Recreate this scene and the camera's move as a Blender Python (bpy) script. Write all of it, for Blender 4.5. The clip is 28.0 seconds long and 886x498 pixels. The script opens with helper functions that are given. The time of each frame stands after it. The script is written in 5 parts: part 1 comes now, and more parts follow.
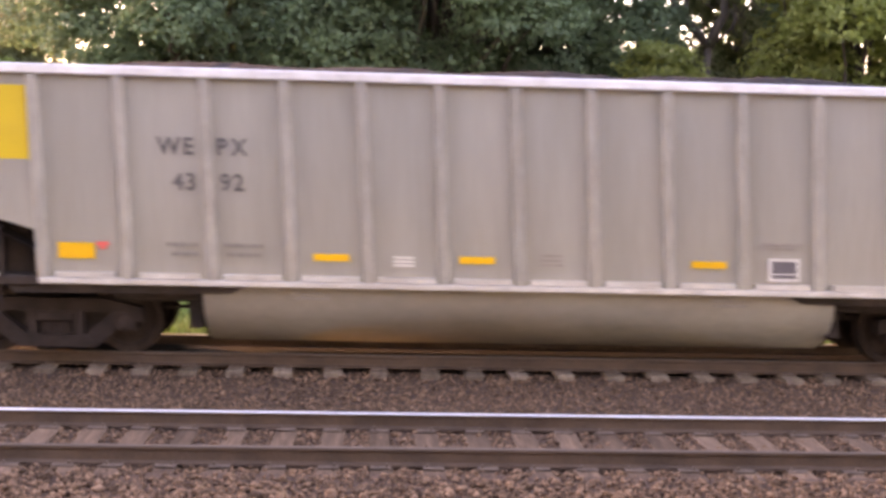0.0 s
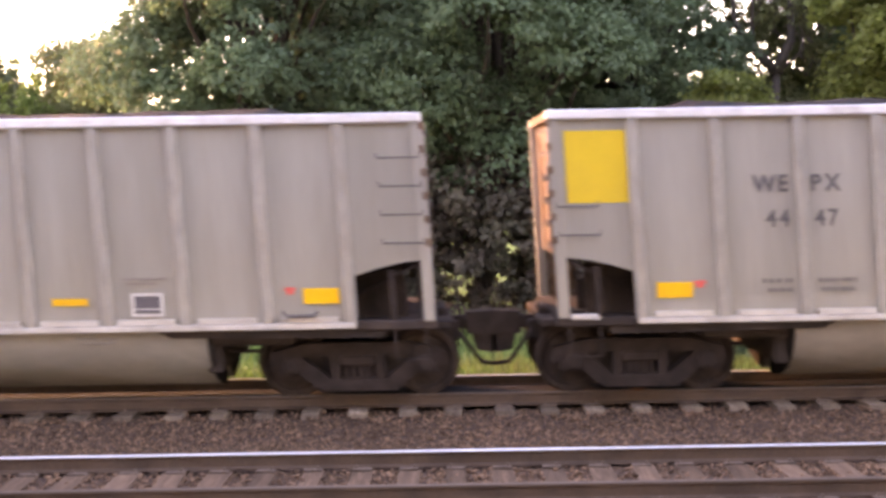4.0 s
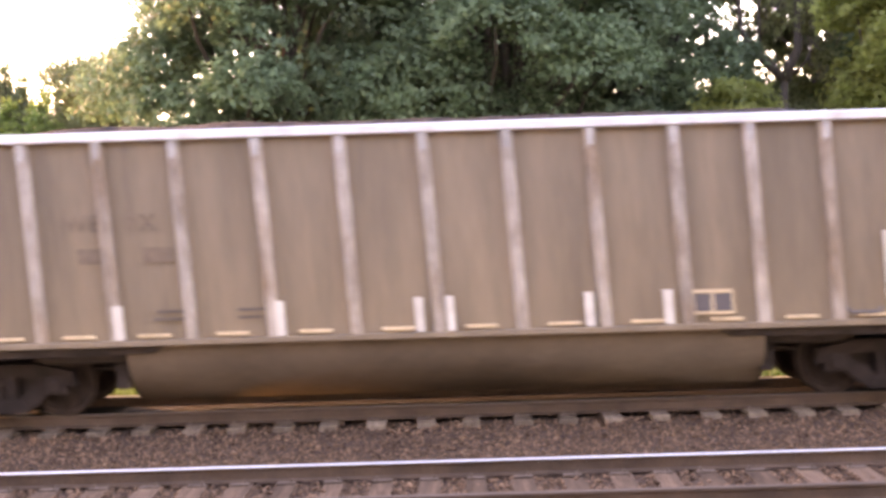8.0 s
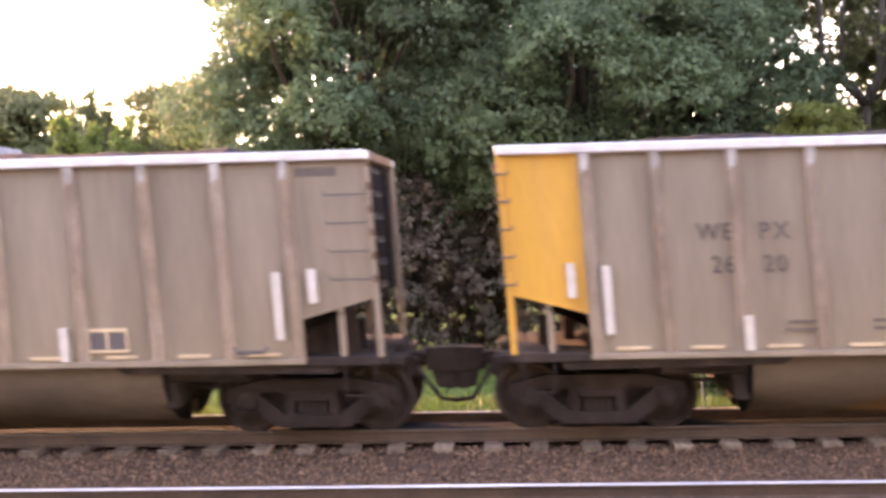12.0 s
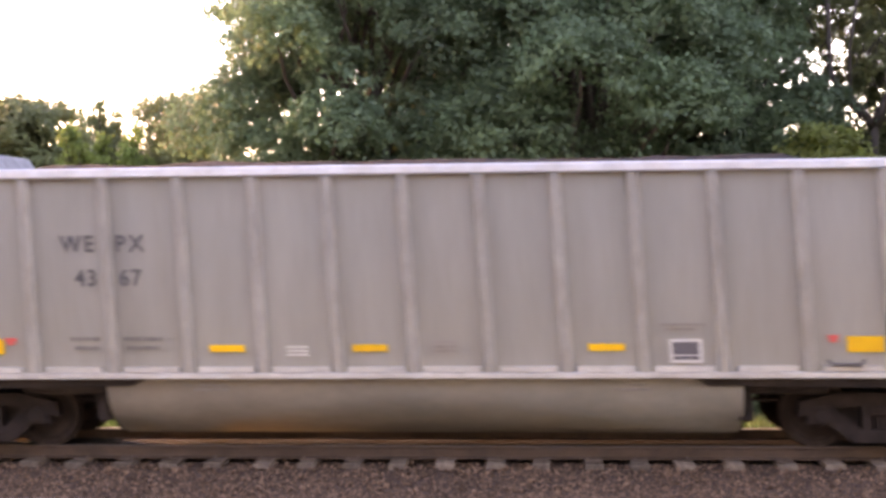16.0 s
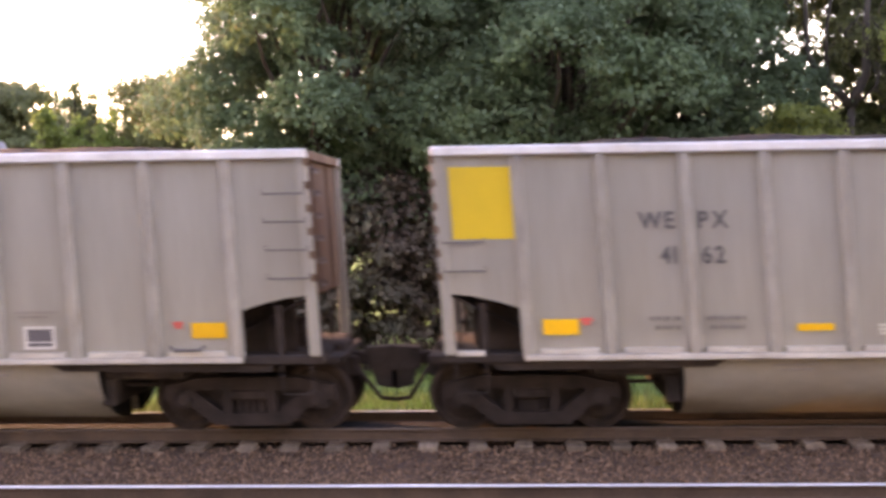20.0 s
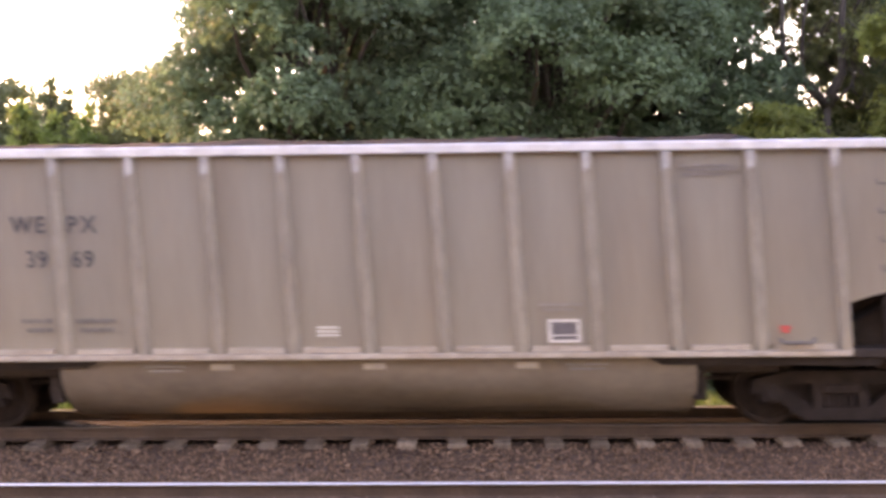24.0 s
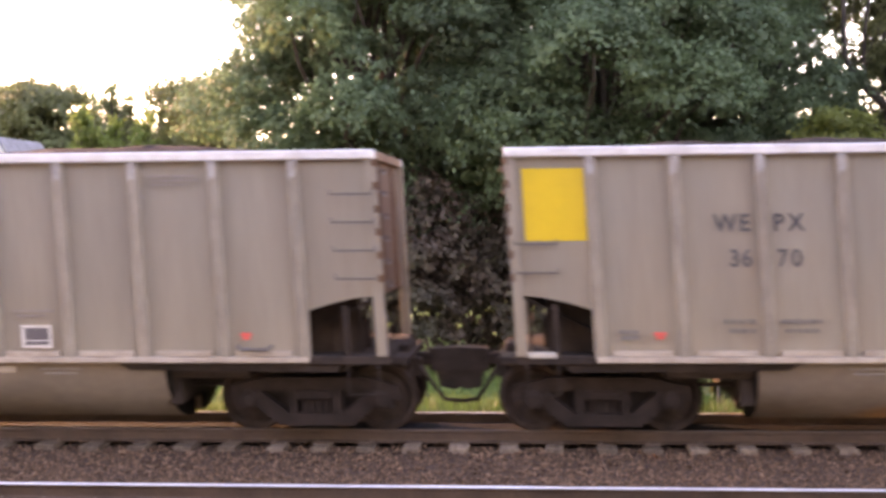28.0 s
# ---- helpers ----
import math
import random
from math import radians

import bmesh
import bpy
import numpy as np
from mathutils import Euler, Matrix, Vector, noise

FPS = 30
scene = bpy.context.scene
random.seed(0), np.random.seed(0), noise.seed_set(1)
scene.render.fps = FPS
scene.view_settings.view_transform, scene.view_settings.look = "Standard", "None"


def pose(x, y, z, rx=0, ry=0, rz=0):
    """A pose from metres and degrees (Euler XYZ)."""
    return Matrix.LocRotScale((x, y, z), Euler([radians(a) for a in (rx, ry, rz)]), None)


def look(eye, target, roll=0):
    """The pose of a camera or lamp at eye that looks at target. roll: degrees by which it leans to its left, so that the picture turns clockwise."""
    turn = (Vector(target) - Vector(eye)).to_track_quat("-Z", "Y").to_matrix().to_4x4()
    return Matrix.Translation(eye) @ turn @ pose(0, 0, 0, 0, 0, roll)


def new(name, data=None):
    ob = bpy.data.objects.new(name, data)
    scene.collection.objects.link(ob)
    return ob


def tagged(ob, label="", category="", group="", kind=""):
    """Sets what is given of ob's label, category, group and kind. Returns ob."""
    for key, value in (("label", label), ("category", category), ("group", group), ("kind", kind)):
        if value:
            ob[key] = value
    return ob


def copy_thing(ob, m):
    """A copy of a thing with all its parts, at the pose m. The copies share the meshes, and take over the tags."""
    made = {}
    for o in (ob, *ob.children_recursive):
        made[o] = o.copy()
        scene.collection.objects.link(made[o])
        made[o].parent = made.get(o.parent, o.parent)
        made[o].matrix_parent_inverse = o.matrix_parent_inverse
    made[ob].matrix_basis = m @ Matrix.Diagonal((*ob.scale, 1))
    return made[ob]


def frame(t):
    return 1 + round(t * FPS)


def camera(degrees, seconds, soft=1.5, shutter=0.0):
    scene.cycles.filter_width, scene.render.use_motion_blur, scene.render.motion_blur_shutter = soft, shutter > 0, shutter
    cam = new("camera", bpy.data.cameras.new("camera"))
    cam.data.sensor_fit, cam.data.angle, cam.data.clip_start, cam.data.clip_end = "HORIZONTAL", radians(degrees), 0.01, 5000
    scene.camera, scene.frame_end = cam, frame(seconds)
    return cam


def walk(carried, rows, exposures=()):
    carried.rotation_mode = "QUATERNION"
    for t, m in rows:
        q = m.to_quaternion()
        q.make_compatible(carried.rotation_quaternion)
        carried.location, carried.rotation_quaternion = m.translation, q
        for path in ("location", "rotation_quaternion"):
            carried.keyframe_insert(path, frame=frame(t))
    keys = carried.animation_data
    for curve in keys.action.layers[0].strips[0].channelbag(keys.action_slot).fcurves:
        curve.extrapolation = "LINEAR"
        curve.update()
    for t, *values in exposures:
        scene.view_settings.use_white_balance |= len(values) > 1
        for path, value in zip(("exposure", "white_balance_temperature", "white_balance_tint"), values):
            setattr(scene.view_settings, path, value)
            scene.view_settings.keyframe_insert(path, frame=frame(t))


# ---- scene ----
# ---------------------------------------------------------------- camera
SCALE = 1.0126
cam = camera(38.86, 28.0, soft=3.3, shutter=1.0)
# a phone's sensor: the lines are read from top to bottom, each open for a short part of the time
scene.cycles.rolling_shutter_type = "TOP"
scene.cycles.rolling_shutter_duration = 0.16
EYE_Z = 2.892
PATH = [  # seconds, x, height over EYE_Z, yaw, pitch, roll
    (0.0, -0.037, 0.086, -3.32, -5.08, -1.47),
    (0.5, -0.044, 0.065, -3.15, -4.80, -1.13),
    (1.0, -0.039, 0.071, -2.99, -4.62, -1.21),
    (1.5, -0.045, 0.073, -2.87, -4.67, -1.48),
    (2.0, -0.048, 0.135, -3.13, -4.31, -0.40),
    (2.3, -0.075, 0.080, -4.75, -2.50, -0.75),
    (2.5, -0.088, 0.042, -3.80, -1.90, 0.35),
    (2.7, -0.092, 0.000, -2.10, -1.70, 0.75),
    (3.0, -0.094, -0.036, -0.38, -1.90, 1.06),
    (3.5, 0.031, -0.010, 1.10, -2.97, 0.95),
    (4.0, -0.001, 0.029, -0.16, -3.23, 0.97),
    (4.5, 0.038, 0.043, -0.90, -3.87, -1.19),
    (6.5, 0.043, 0.050, -2.49, -3.31, 0.21),
    (7.0, 0.039, 0.037, -1.64, -2.90, 1.30),
    (7.5, -0.009, -0.002, -1.30, -2.85, 1.22),
    (8.0, -0.057, -0.013, 0.26, -2.61, 1.74),
    (8.5, 0.030, -0.039, 2.42, -2.39, 1.78),
    (9.0, 0.015, -0.030, 2.72, -2.56, 1.13),
    (9.5, 0.002, 0.012, 2.14, -2.40, 0.86),
    (10.0, 0.015, -0.027, 2.34, -2.19, 1.30),
    (10.5, 0.014, -0.031, 2.55, -1.92, 1.27),
    (11.0, -0.006, -0.027, 2.65, -1.89, 1.40),
    (11.5, 0.039, -0.032, 3.61, -1.70, 1.52),
    (13.5, 0.047, -0.033, 3.99, -0.73, 1.28),
    (14.0, 0.032, -0.037, 3.99, -0.79, 1.07),
    (14.5, 0.024, -0.025, 4.07, -0.95, 1.18),
    (15.0, 0.046, -0.057, 4.32, -0.73, 1.01),
    (15.5, 0.025, -0.037, 4.07, -1.04, 0.74),
    (16.0, 0.057, -0.017, 4.10, -0.71, 0.56),
    (16.5, 0.022, -0.031, 3.87, -0.68, 0.68),
    (17.0, 0.047, -0.038, 4.31, -0.71, 0.92),
    (17.5, 0.029, -0.054, 4.57, -0.96, 1.08),
    (18.0, 0.037, -0.043, 5.30, -0.81, 1.02),
    (18.5, 0.031, -0.038, 5.19, -0.97, 1.08),
    (19.0, 0.050, -0.045, 5.28, -1.74, 0.55),
    (19.5, 0.018, 0.001, 3.84, -1.76, 0.48),
    (20.0, -0.010, 0.008, 3.03, -1.59, 0.82),
    (20.5, -0.035, 0.031, 2.56, -1.54, 1.10),
    (21.0, -0.027, 0.027, 2.34, -1.39, 1.01),
    (21.5, -0.031, 0.015, 1.84, -0.98, 1.02),
    (23.5, -0.047, 0.019, 1.13, -1.85, 0.58),
    (24.0, -0.009, 0.017, 2.05, -1.74, 0.63),
    (24.5, 0.017, 0.022, 4.34, -1.57, 0.75),
    (25.0, 0.013, -0.035, 6.25, -1.76, 0.88),
    (25.5, 0.009, -0.013, 5.63, -1.99, 0.62),
    (26.0, -0.032, -0.014, 4.72, -1.91, 0.27),
    (26.5, -0.019, -0.013, 5.41, -1.69, 0.25),
    (27.0, 0.006, -0.034, 5.85, -1.30, 0.47),
    (27.5, -0.019, -0.018, 5.68, -1.46, 0.66),
    (28.0, -0.004, -0.010, 4.55, -1.44, 0.50),
]
walk(cam, [(t, pose(x, 0, EYE_Z + z, 90 + pitch, roll, yaw)) for t, x, z, yaw, pitch, roll in PATH],
     exposures=[(0.0, 3.61, 9000, 46), (1.0, 3.85, 9000, 46), (2.0, 4.01, 9000, 46), (3.0, 3.88, 8800, 46), (4.0, 3.63, 8800, 46), (7.0, 3.78, 9000, 46), (8.0, 3.95, 9000, 46), (9.0, 4.08, 8800, 46),
                (11.0, 4.03, 9000, 46), (14.0, 3.38, 8500, 45), (16.0, 3.42, 8500, 45), (17.0, 3.33, 8400, 45), (18.0, 3.51, 8700, 45), (19.0, 3.45, 8700, 45), (21.0, 3.33, 8700, 45), (24.0, 3.53, 8800, 46),
                (25.0, 3.63, 8800, 46), (26.0, 3.78, 8700, 47), (27.0, 3.91, 8800, 46), (28.0, 3.55, 8800, 46)])

# ---------------------------------------------------------------- light
SUN_AZ, SUN_EL = -48.0, 16.0
world = bpy.data.worlds.new("evening_sky")
scene.world = world
world.use_nodes = True
wn = world.node_tree.nodes
wl = world.node_tree.links
wn.clear()
sky = wn.new("ShaderNodeTexSky")
sky.sky_type = "NISHITA"
sky.sun_disc = False
sky.sun_elevation = radians(SUN_EL)
sky.sun_rotation = radians(SUN_AZ)
sky.air_density, sky.dust_density, sky.ozone_density = 1.0, 0.9, 1.0
wbg = wn.new("ShaderNodeBackground")
wbg.inputs["Strength"].default_value = 0.15
wout = wn.new("ShaderNodeOutputWorld")
wl.new(sky.outputs[0], wbg.inputs["Color"])
wl.new(wbg.outputs[0], wout.inputs["Surface"])
sun_data = bpy.data.lights.new("sun", "SUN")
sun_data.energy = 0.9
sun_data.angle = radians(0.6)
sun_data.color = (1.0, 0.56, 0.22)
sun = new("sun", sun_data)
sun_from = Vector((math.sin(radians(SUN_AZ)) * math.cos(radians(SUN_EL)), math.cos(radians(SUN_AZ)) * math.cos(radians(SUN_EL)), math.sin(radians(SUN_EL))))
sun.matrix_world = look(sun_from * 200, (0, 0, 0))


# ---------------------------------------------------------------- materials
def mat(name, base, rough=0.7, metal=0.0, vary=0.25, scale=3.0, fine=40.0, bump=0.15, stretch=(1, 1, 1), tint=None, tint_amount=0.5, tint_scale=1.2, by_object=0.12, island=0.0, translucent=0.0, spec=0.5):
    """A surface with a base colour, broad and fine mottling, a second stain colour and fine relief."""
    m = bpy.data.materials.new(name)
    m.use_nodes = True
    n, l = m.node_tree.nodes, m.node_tree.links
    bs = n["Principled BSDF"]
    co = n.new("ShaderNodeTexCoord")
    info = n.new("ShaderNodeObjectInfo")
    mp = n.new("ShaderNodeMapping")
    mp.inputs["Scale"].default_value = stretch
    mul = n.new("ShaderNodeVectorMath")
    mul.operation = "SCALE"
    mul.inputs[0].default_value = (37.0, 11.0, 5.0)
    l.new(info.outputs["Random"], mul.inputs["Scale"])
    add = n.new("ShaderNodeVectorMath")
    l.new(co.outputs["Object"], mp.inputs["Vector"])
    l.new(mp.outputs[0], add.inputs[0])
    l.new(mul.outputs[0], add.inputs[1])
    big = n.new("ShaderNodeTexNoise")
    big.inputs["Scale"].default_value = scale
    big.inputs["Detail"].default_value = 6
    l.new(add.outputs[0], big.inputs["Vector"])
    small = n.new("ShaderNodeTexNoise")
    small.inputs["Scale"].default_value = fine
    small.inputs["Detail"].default_value = 4
    l.new(add.outputs[0], small.inputs["Vector"])
    ramp = n.new("ShaderNodeMapRange")
    ramp.inputs["From Min"].default_value, ramp.inputs["From Max"].default_value = 0.3, 0.7
    ramp.inputs["To Min"].default_value, ramp.inputs["To Max"].default_value = 1 - vary, 1 + vary
    l.new(big.outputs[0], ramp.inputs["Value"])
    ramp2 = n.new("ShaderNodeMapRange")
    ramp2.inputs["From Min"].default_value, ramp2.inputs["From Max"].default_value = 0.3, 0.7
    ramp2.inputs["To Min"].default_value, ramp2.inputs["To Max"].default_value = 1 - vary * 0.5, 1 + vary * 0.5
    l.new(small.outputs[0], ramp2.inputs["Value"])
    v = n.new("ShaderNodeMath")
    v.operation = "MULTIPLY"
    l.new(ramp.outputs[0], v.inputs[0])
    l.new(ramp2.outputs[0], v.inputs[1])
    last = v.outputs[0]
    for amount, src in ((by_object, info.outputs["Random"]), (island, None)):
        if amount <= 0:
            continue
        if src is None:
            src = n.new("ShaderNodeNewGeometry").outputs["Random Per Island"]
        r = n.new("ShaderNodeMapRange")
        r.inputs["To Min"].default_value, r.inputs["To Max"].default_value = 1 - amount, 1 + amount
        l.new(src, r.inputs["Value"])
        w = n.new("ShaderNodeMath")
        w.operation = "MULTIPLY"
        l.new(last, w.inputs[0])
        l.new(r.outputs[0], w.inputs[1])
        last = w.outputs[0]
    col = n.new("ShaderNodeRGB")
    col.outputs[0].default_value = (*base, 1)
    colour = col.outputs[0]
    if tint:
        stain = n.new("ShaderNodeTexNoise")
        stain.inputs["Scale"].default_value = tint_scale
        stain.inputs["Detail"].default_value = 5
        l.new(add.outputs[0], stain.inputs["Vector"])
        sr = n.new("ShaderNodeMapRange")
        sr.inputs["From Min"].default_value, sr.inputs["From Max"].default_value = 0.42, 0.66
        sr.inputs["To Max"].default_value = tint_amount
        l.new(stain.outputs[0], sr.inputs["Value"])
        mix = n.new("ShaderNodeMix")
        mix.data_type = "RGBA"
        l.new(sr.outputs[0], mix.inputs["Factor"])
        l.new(colour, mix.inputs["A"])
        mix.inputs["B"].default_value = (*tint, 1)
        colour = mix.outputs["Result"]
    sc = n.new("ShaderNodeVectorMath")
    sc.operation = "SCALE"
    l.new(colour, sc.inputs[0])
    l.new(last, sc.inputs["Scale"])
    l.new(sc.outputs[0], bs.inputs["Base Color"])
    bs.inputs["Roughness"].default_value = rough
    bs.inputs["Metallic"].default_value = metal
    bs.inputs["Specular IOR Level"].default_value = spec
    if bump > 0:
        b = n.new("ShaderNodeBump")
        b.inputs["Strength"].default_value = bump
        b.inputs["Distance"].default_value = 0.01
        l.new(small.outputs[0], b.inputs["Height"])
        l.new(b.outputs[0], bs.inputs["Normal"])
    if translucent > 0:
        tr = n.new("ShaderNodeBsdfTranslucent")
        ms = n.new("ShaderNodeMixShader")
        ms.inputs["Fac"].default_value = translucent
        l.new(sc.outputs[0], tr.inputs["Color"])
        l.new(bs.outputs[0], ms.inputs[1])
        l.new(tr.outputs[0], ms.inputs[2])
        l.new(ms.outputs[0], n["Material Output"].inputs["Surface"])
    return m


STREAK = (1.6, 1.6, 0.22)  # rain streaks run down the sides
M = {
    "alu": mat("weathered_aluminium", (0.312, 0.287, 0.252), 0.5, 0.25, 0.07, 1.5, 9.0, 0.05, STREAK, (0.255, 0.225, 0.19), 0.5, 0.7, 0.03),
    "alu_dusty": mat("dusty_aluminium", (0.268, 0.226, 0.180), 0.6, 0.15, 0.08, 1.5, 9.0, 0.05, STREAK, (0.255, 0.195, 0.143), 0.6, 0.8, 0.03),
    "alu_end": mat("rusty_end_sheet", (0.118, 0.062, 0.034), 0.8, 0.05, 0.25, 2.0, 14.0, 0.1, STREAK, (0.19, 0.125, 0.085), 0.7, 1.4, 0.06),
    "chord": mat("bare_aluminium_chord", (0.72, 0.71, 0.72), 0.45, 0.3, 0.08, 4.0, 30.0, 0.05, (1, 1, 1), (0.5, 0.46, 0.43), 0.5, 3.0, 0.03),
    "rib": mat("aluminium_rib", (0.325, 0.298, 0.263), 0.5, 0.25, 0.12, 3.0, 20.0, 0.05, (2, 2, 1), (0.29, 0.255, 0.22), 0.7, 1.0, 0.05),
    "rib_dusty": mat("dusty_rib", (0.272, 0.231, 0.186), 0.6, 0.15, 0.14, 3.0, 20.0, 0.05, (2, 2, 1), (0.25, 0.205, 0.165), 0.8, 1.0, 0.06),
    "cap": mat("worn_rib_head", (0.40, 0.375, 0.36), 0.5, 0.15, 0.2, 6.0, 30.0, 0.05, (1, 1, 1), (0.3, 0.255, 0.22), 0.7, 5.0, 0.15),
    "sill": mat("aluminium_sill", (0.54, 0.50, 0.455), 0.5, 0.25, 0.12, 3.0, 20.0, 0.05, (1, 1, 1), (0.35, 0.3, 0.26), 0.5, 2.0, 0.03),
    "sill_dusty": mat("dusty_sill", (0.43, 0.36, 0.30), 0.6, 0.1, 0.14, 3.0, 20.0, 0.05, (1, 1, 1), (0.28, 0.21, 0.16), 0.5, 2.0, 0.03),
    "brown": mat("brown_paint_under_dust", (0.226, 0.163, 0.110), 0.7, 0.0, 0.16, 1.5, 10.0, 0.06, STREAK, (0.16, 0.118, 0.083), 0.6, 0.8, 0.05),
    "tan": mat("tan_paint_under_dust", (0.272, 0.212, 0.157), 0.7, 0.0, 0.14, 1.5, 10.0, 0.06, STREAK, (0.20, 0.15, 0.105), 0.5, 0.8, 0.04),
    "brown_rib": mat("brown_rib", (0.25, 0.18, 0.13), 0.7, 0.0, 0.2, 3.0, 20.0, 0.06, (2, 2, 1), (0.32, 0.265, 0.215), 0.4, 0.8, 0.1),
    "pale_rib": mat("worn_pale_rib", (0.38, 0.325, 0.285), 0.6, 0.1, 0.2, 4.0, 20.0, 0.06, (2, 2, 1), (0.22, 0.155, 0.11), 1.0, 0.85, 0.12),
    "black": mat("faded_black_paint", (0.047, 0.039, 0.041), 0.55, 0.0, 0.2, 1.5, 10.0, 0.06, STREAK, (0.075, 0.06, 0.056), 0.5, 0.8, 0.06),
    "black_rib": mat("black_rib", (0.056, 0.047, 0.048), 0.55, 0.0, 0.25, 3.0, 20.0, 0.06, (2, 2, 1), (0.10, 0.085, 0.08), 0.5, 1.4, 0.1),
    "patch_rib": mat("patched_rib", (0.42, 0.37, 0.33), 0.6, 0.05, 0.25, 4.0, 20.0, 0.08, (2, 2, 1), (0.11, 0.09, 0.085), 0.85, 1.6, 0.2),
    # pale mottling holds chips and also the sky's reflection on the chord
    "patch_chord": mat("chipped_chord_with_glints", (0.46, 0.45, 0.46), 0.42, 0.2, 0.35, 4.0, 30.0, 0.05, (0.5, 1, 1), (0.07, 0.064, 0.068), 0.97, 2.6, 0.05),
    "tub": mat("dull_tub_sheet", (0.245, 0.21, 0.172), 0.9, 0.0, 0.12, 1.5, 9.0, 0.05, (0.6, 1, 1), (0.27, 0.21, 0.16), 0.5, 0.9, 0.04, spec=0.08),
    "tub_dusty": mat("dusty_tub_sheet", (0.215, 0.165, 0.128), 0.9, 0.0, 0.14, 1.5, 9.0, 0.05, (0.6, 1, 1), (0.2, 0.145, 0.105), 0.6, 0.9, 0.04, spec=0.08),
    "tub_brown": mat("brown_tub_sheet", (0.135, 0.095, 0.068), 0.9, 0.0, 0.16, 1.5, 9.0, 0.05, (0.6, 1, 1), (0.09, 0.065, 0.05), 0.6, 0.9, 0.05, spec=0.08),
    "tub_black": mat("black_tub_sheet", (0.052, 0.042, 0.038), 0.9, 0.0, 0.16, 1.5, 9.0, 0.05, (0.6, 1, 1), (0.075, 0.056, 0.045), 0.6, 0.9, 0.05, spec=0.08),
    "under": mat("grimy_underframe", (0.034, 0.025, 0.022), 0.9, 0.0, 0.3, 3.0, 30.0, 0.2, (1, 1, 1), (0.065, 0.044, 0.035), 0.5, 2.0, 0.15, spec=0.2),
    # near-black; on the tub ends it stands in for shade
    "near_black": mat("near_black_ends", (0.012, 0.010, 0.009), 0.95, 0.0, 0.4, 4.0, 30.0, 0.2, (1, 1, 1), (0.022, 0.017, 0.014), 0.6, 3.0, 0.1, spec=0.1),
    "truck": mat("dusty_cast_steel", (0.030, 0.0205, 0.0175), 0.9, 0.0, 0.3, 4.0, 30.0, 0.25, (1, 1, 1), (0.046, 0.03, 0.025), 0.6, 3.0, 0.12, spec=0.2),
    "wheel": mat("rusty_wheel_steel", (0.038, 0.0255, 0.021), 0.8, 0.1, 0.3, 5.0, 30.0, 0.2, (1, 1, 1), (0.055, 0.034, 0.025), 0.6, 4.0, 0.12, spec=0.2),
    "grab": mat("dark_steel_rod", (0.13, 0.112, 0.105), 0.6, 0.3, 0.15, 9.0, 60.0, 0.05),
    "coal": mat("coal", (0.0072, 0.0076, 0.0105), 0.9, 0.0, 0.5, 6.0, 30.0, 1.0, (1, 1, 1), (0.0125, 0.013, 0.0165), 0.6, 12.0, 0.1, spec=0.1),
    "yellow": mat("yellow_panel_paint", (0.68, 0.44, 0.015), 0.55, 0.0, 0.06, 2.0, 30.0, 0.03, (1, 1, 1), (0.62, 0.39, 0.03), 0.35, 1.5, 0.05),
    "orange": mat("dusty_orange_paint", (0.68, 0.34, 0.05), 0.6, 0.0, 0.12, 2.0, 20.0, 0.04, STREAK, (0.40, 0.20, 0.065), 0.7, 1.0, 0.06),
    "orange_end": mat("deep_orange_end_paint", (0.42, 0.16, 0.022), 0.6, 0.0, 0.15, 2.0, 20.0, 0.04, STREAK, (0.28, 0.14, 0.05), 0.6, 1.2, 0.06),
    "reflect_y": mat("yellow_reflector", (0.86, 0.43, 0.0), 0.4, 0.0, 0.05, 6.0, 60.0, 0.02),
    "reflect_w": mat("white_reflector", (0.60, 0.56, 0.52), 0.45, 0.0, 0.06, 6.0, 60.0, 0.02, (1, 1, 1), (0.42, 0.37, 0.33), 0.4, 5.0, 0.04),
    "reflect_p": mat("worn_reflector", (0.62, 0.46, 0.30), 0.5, 0.0, 0.1, 6.0, 60.0, 0.02, (1, 1, 1), (0.4, 0.3, 0.2), 0.5, 5.0, 0.08),
    "ink": mat("faded_black_lettering", (0.095, 0.085, 0.085), 0.6, 0.0, 0.15, 8.0, 60.0, 0.0),
    "ink_dash": mat("small_dark_stencil", (0.17, 0.148, 0.135), 0.6, 0.0, 0.15, 8.0, 60.0, 0.0),
    "ink_soft": mat("worn_small_lettering", (0.24, 0.205, 0.185), 0.6, 0.0, 0.15, 8.0, 60.0, 0.0),
    "ink_brown": mat("dark_lettering_under_dust", (0.115, 0.088, 0.075), 0.6, 0.0, 0.15, 8.0, 60.0, 0.0),
    "ink_faint": mat("faint_lettering_under_dust", (0.175, 0.122, 0.085), 0.6, 0.0, 0.15, 8.0, 60.0, 0.0),
    "white": mat("chalky_white_lettering", (0.52, 0.48, 0.47), 0.6, 0.0, 0.18, 8.0, 60.0, 0.0),
    "white_soft": mat("worn_white_lettering", (0.34, 0.30, 0.29), 0.6, 0.0, 0.18, 8.0, 60.0, 0.0),
    "red": mat("red_stencil", (0.72, 0.10, 0.08), 0.6, 0.0, 0.1, 8.0, 60.0, 0.0),
    "plate": mat("dark_consolidated_stencil", (0.11, 0.095, 0.10), 0.6, 0.0, 0.1, 8.0, 60.0, 0.0),
    "spray_w": mat("white_spray_paint", (0.56, 0.55, 0.56), 0.5, 0.0, 0.25, 5.0, 30.0, 0.0, (1, 1, 1), (0.36, 0.33, 0.31), 0.6, 3.0),
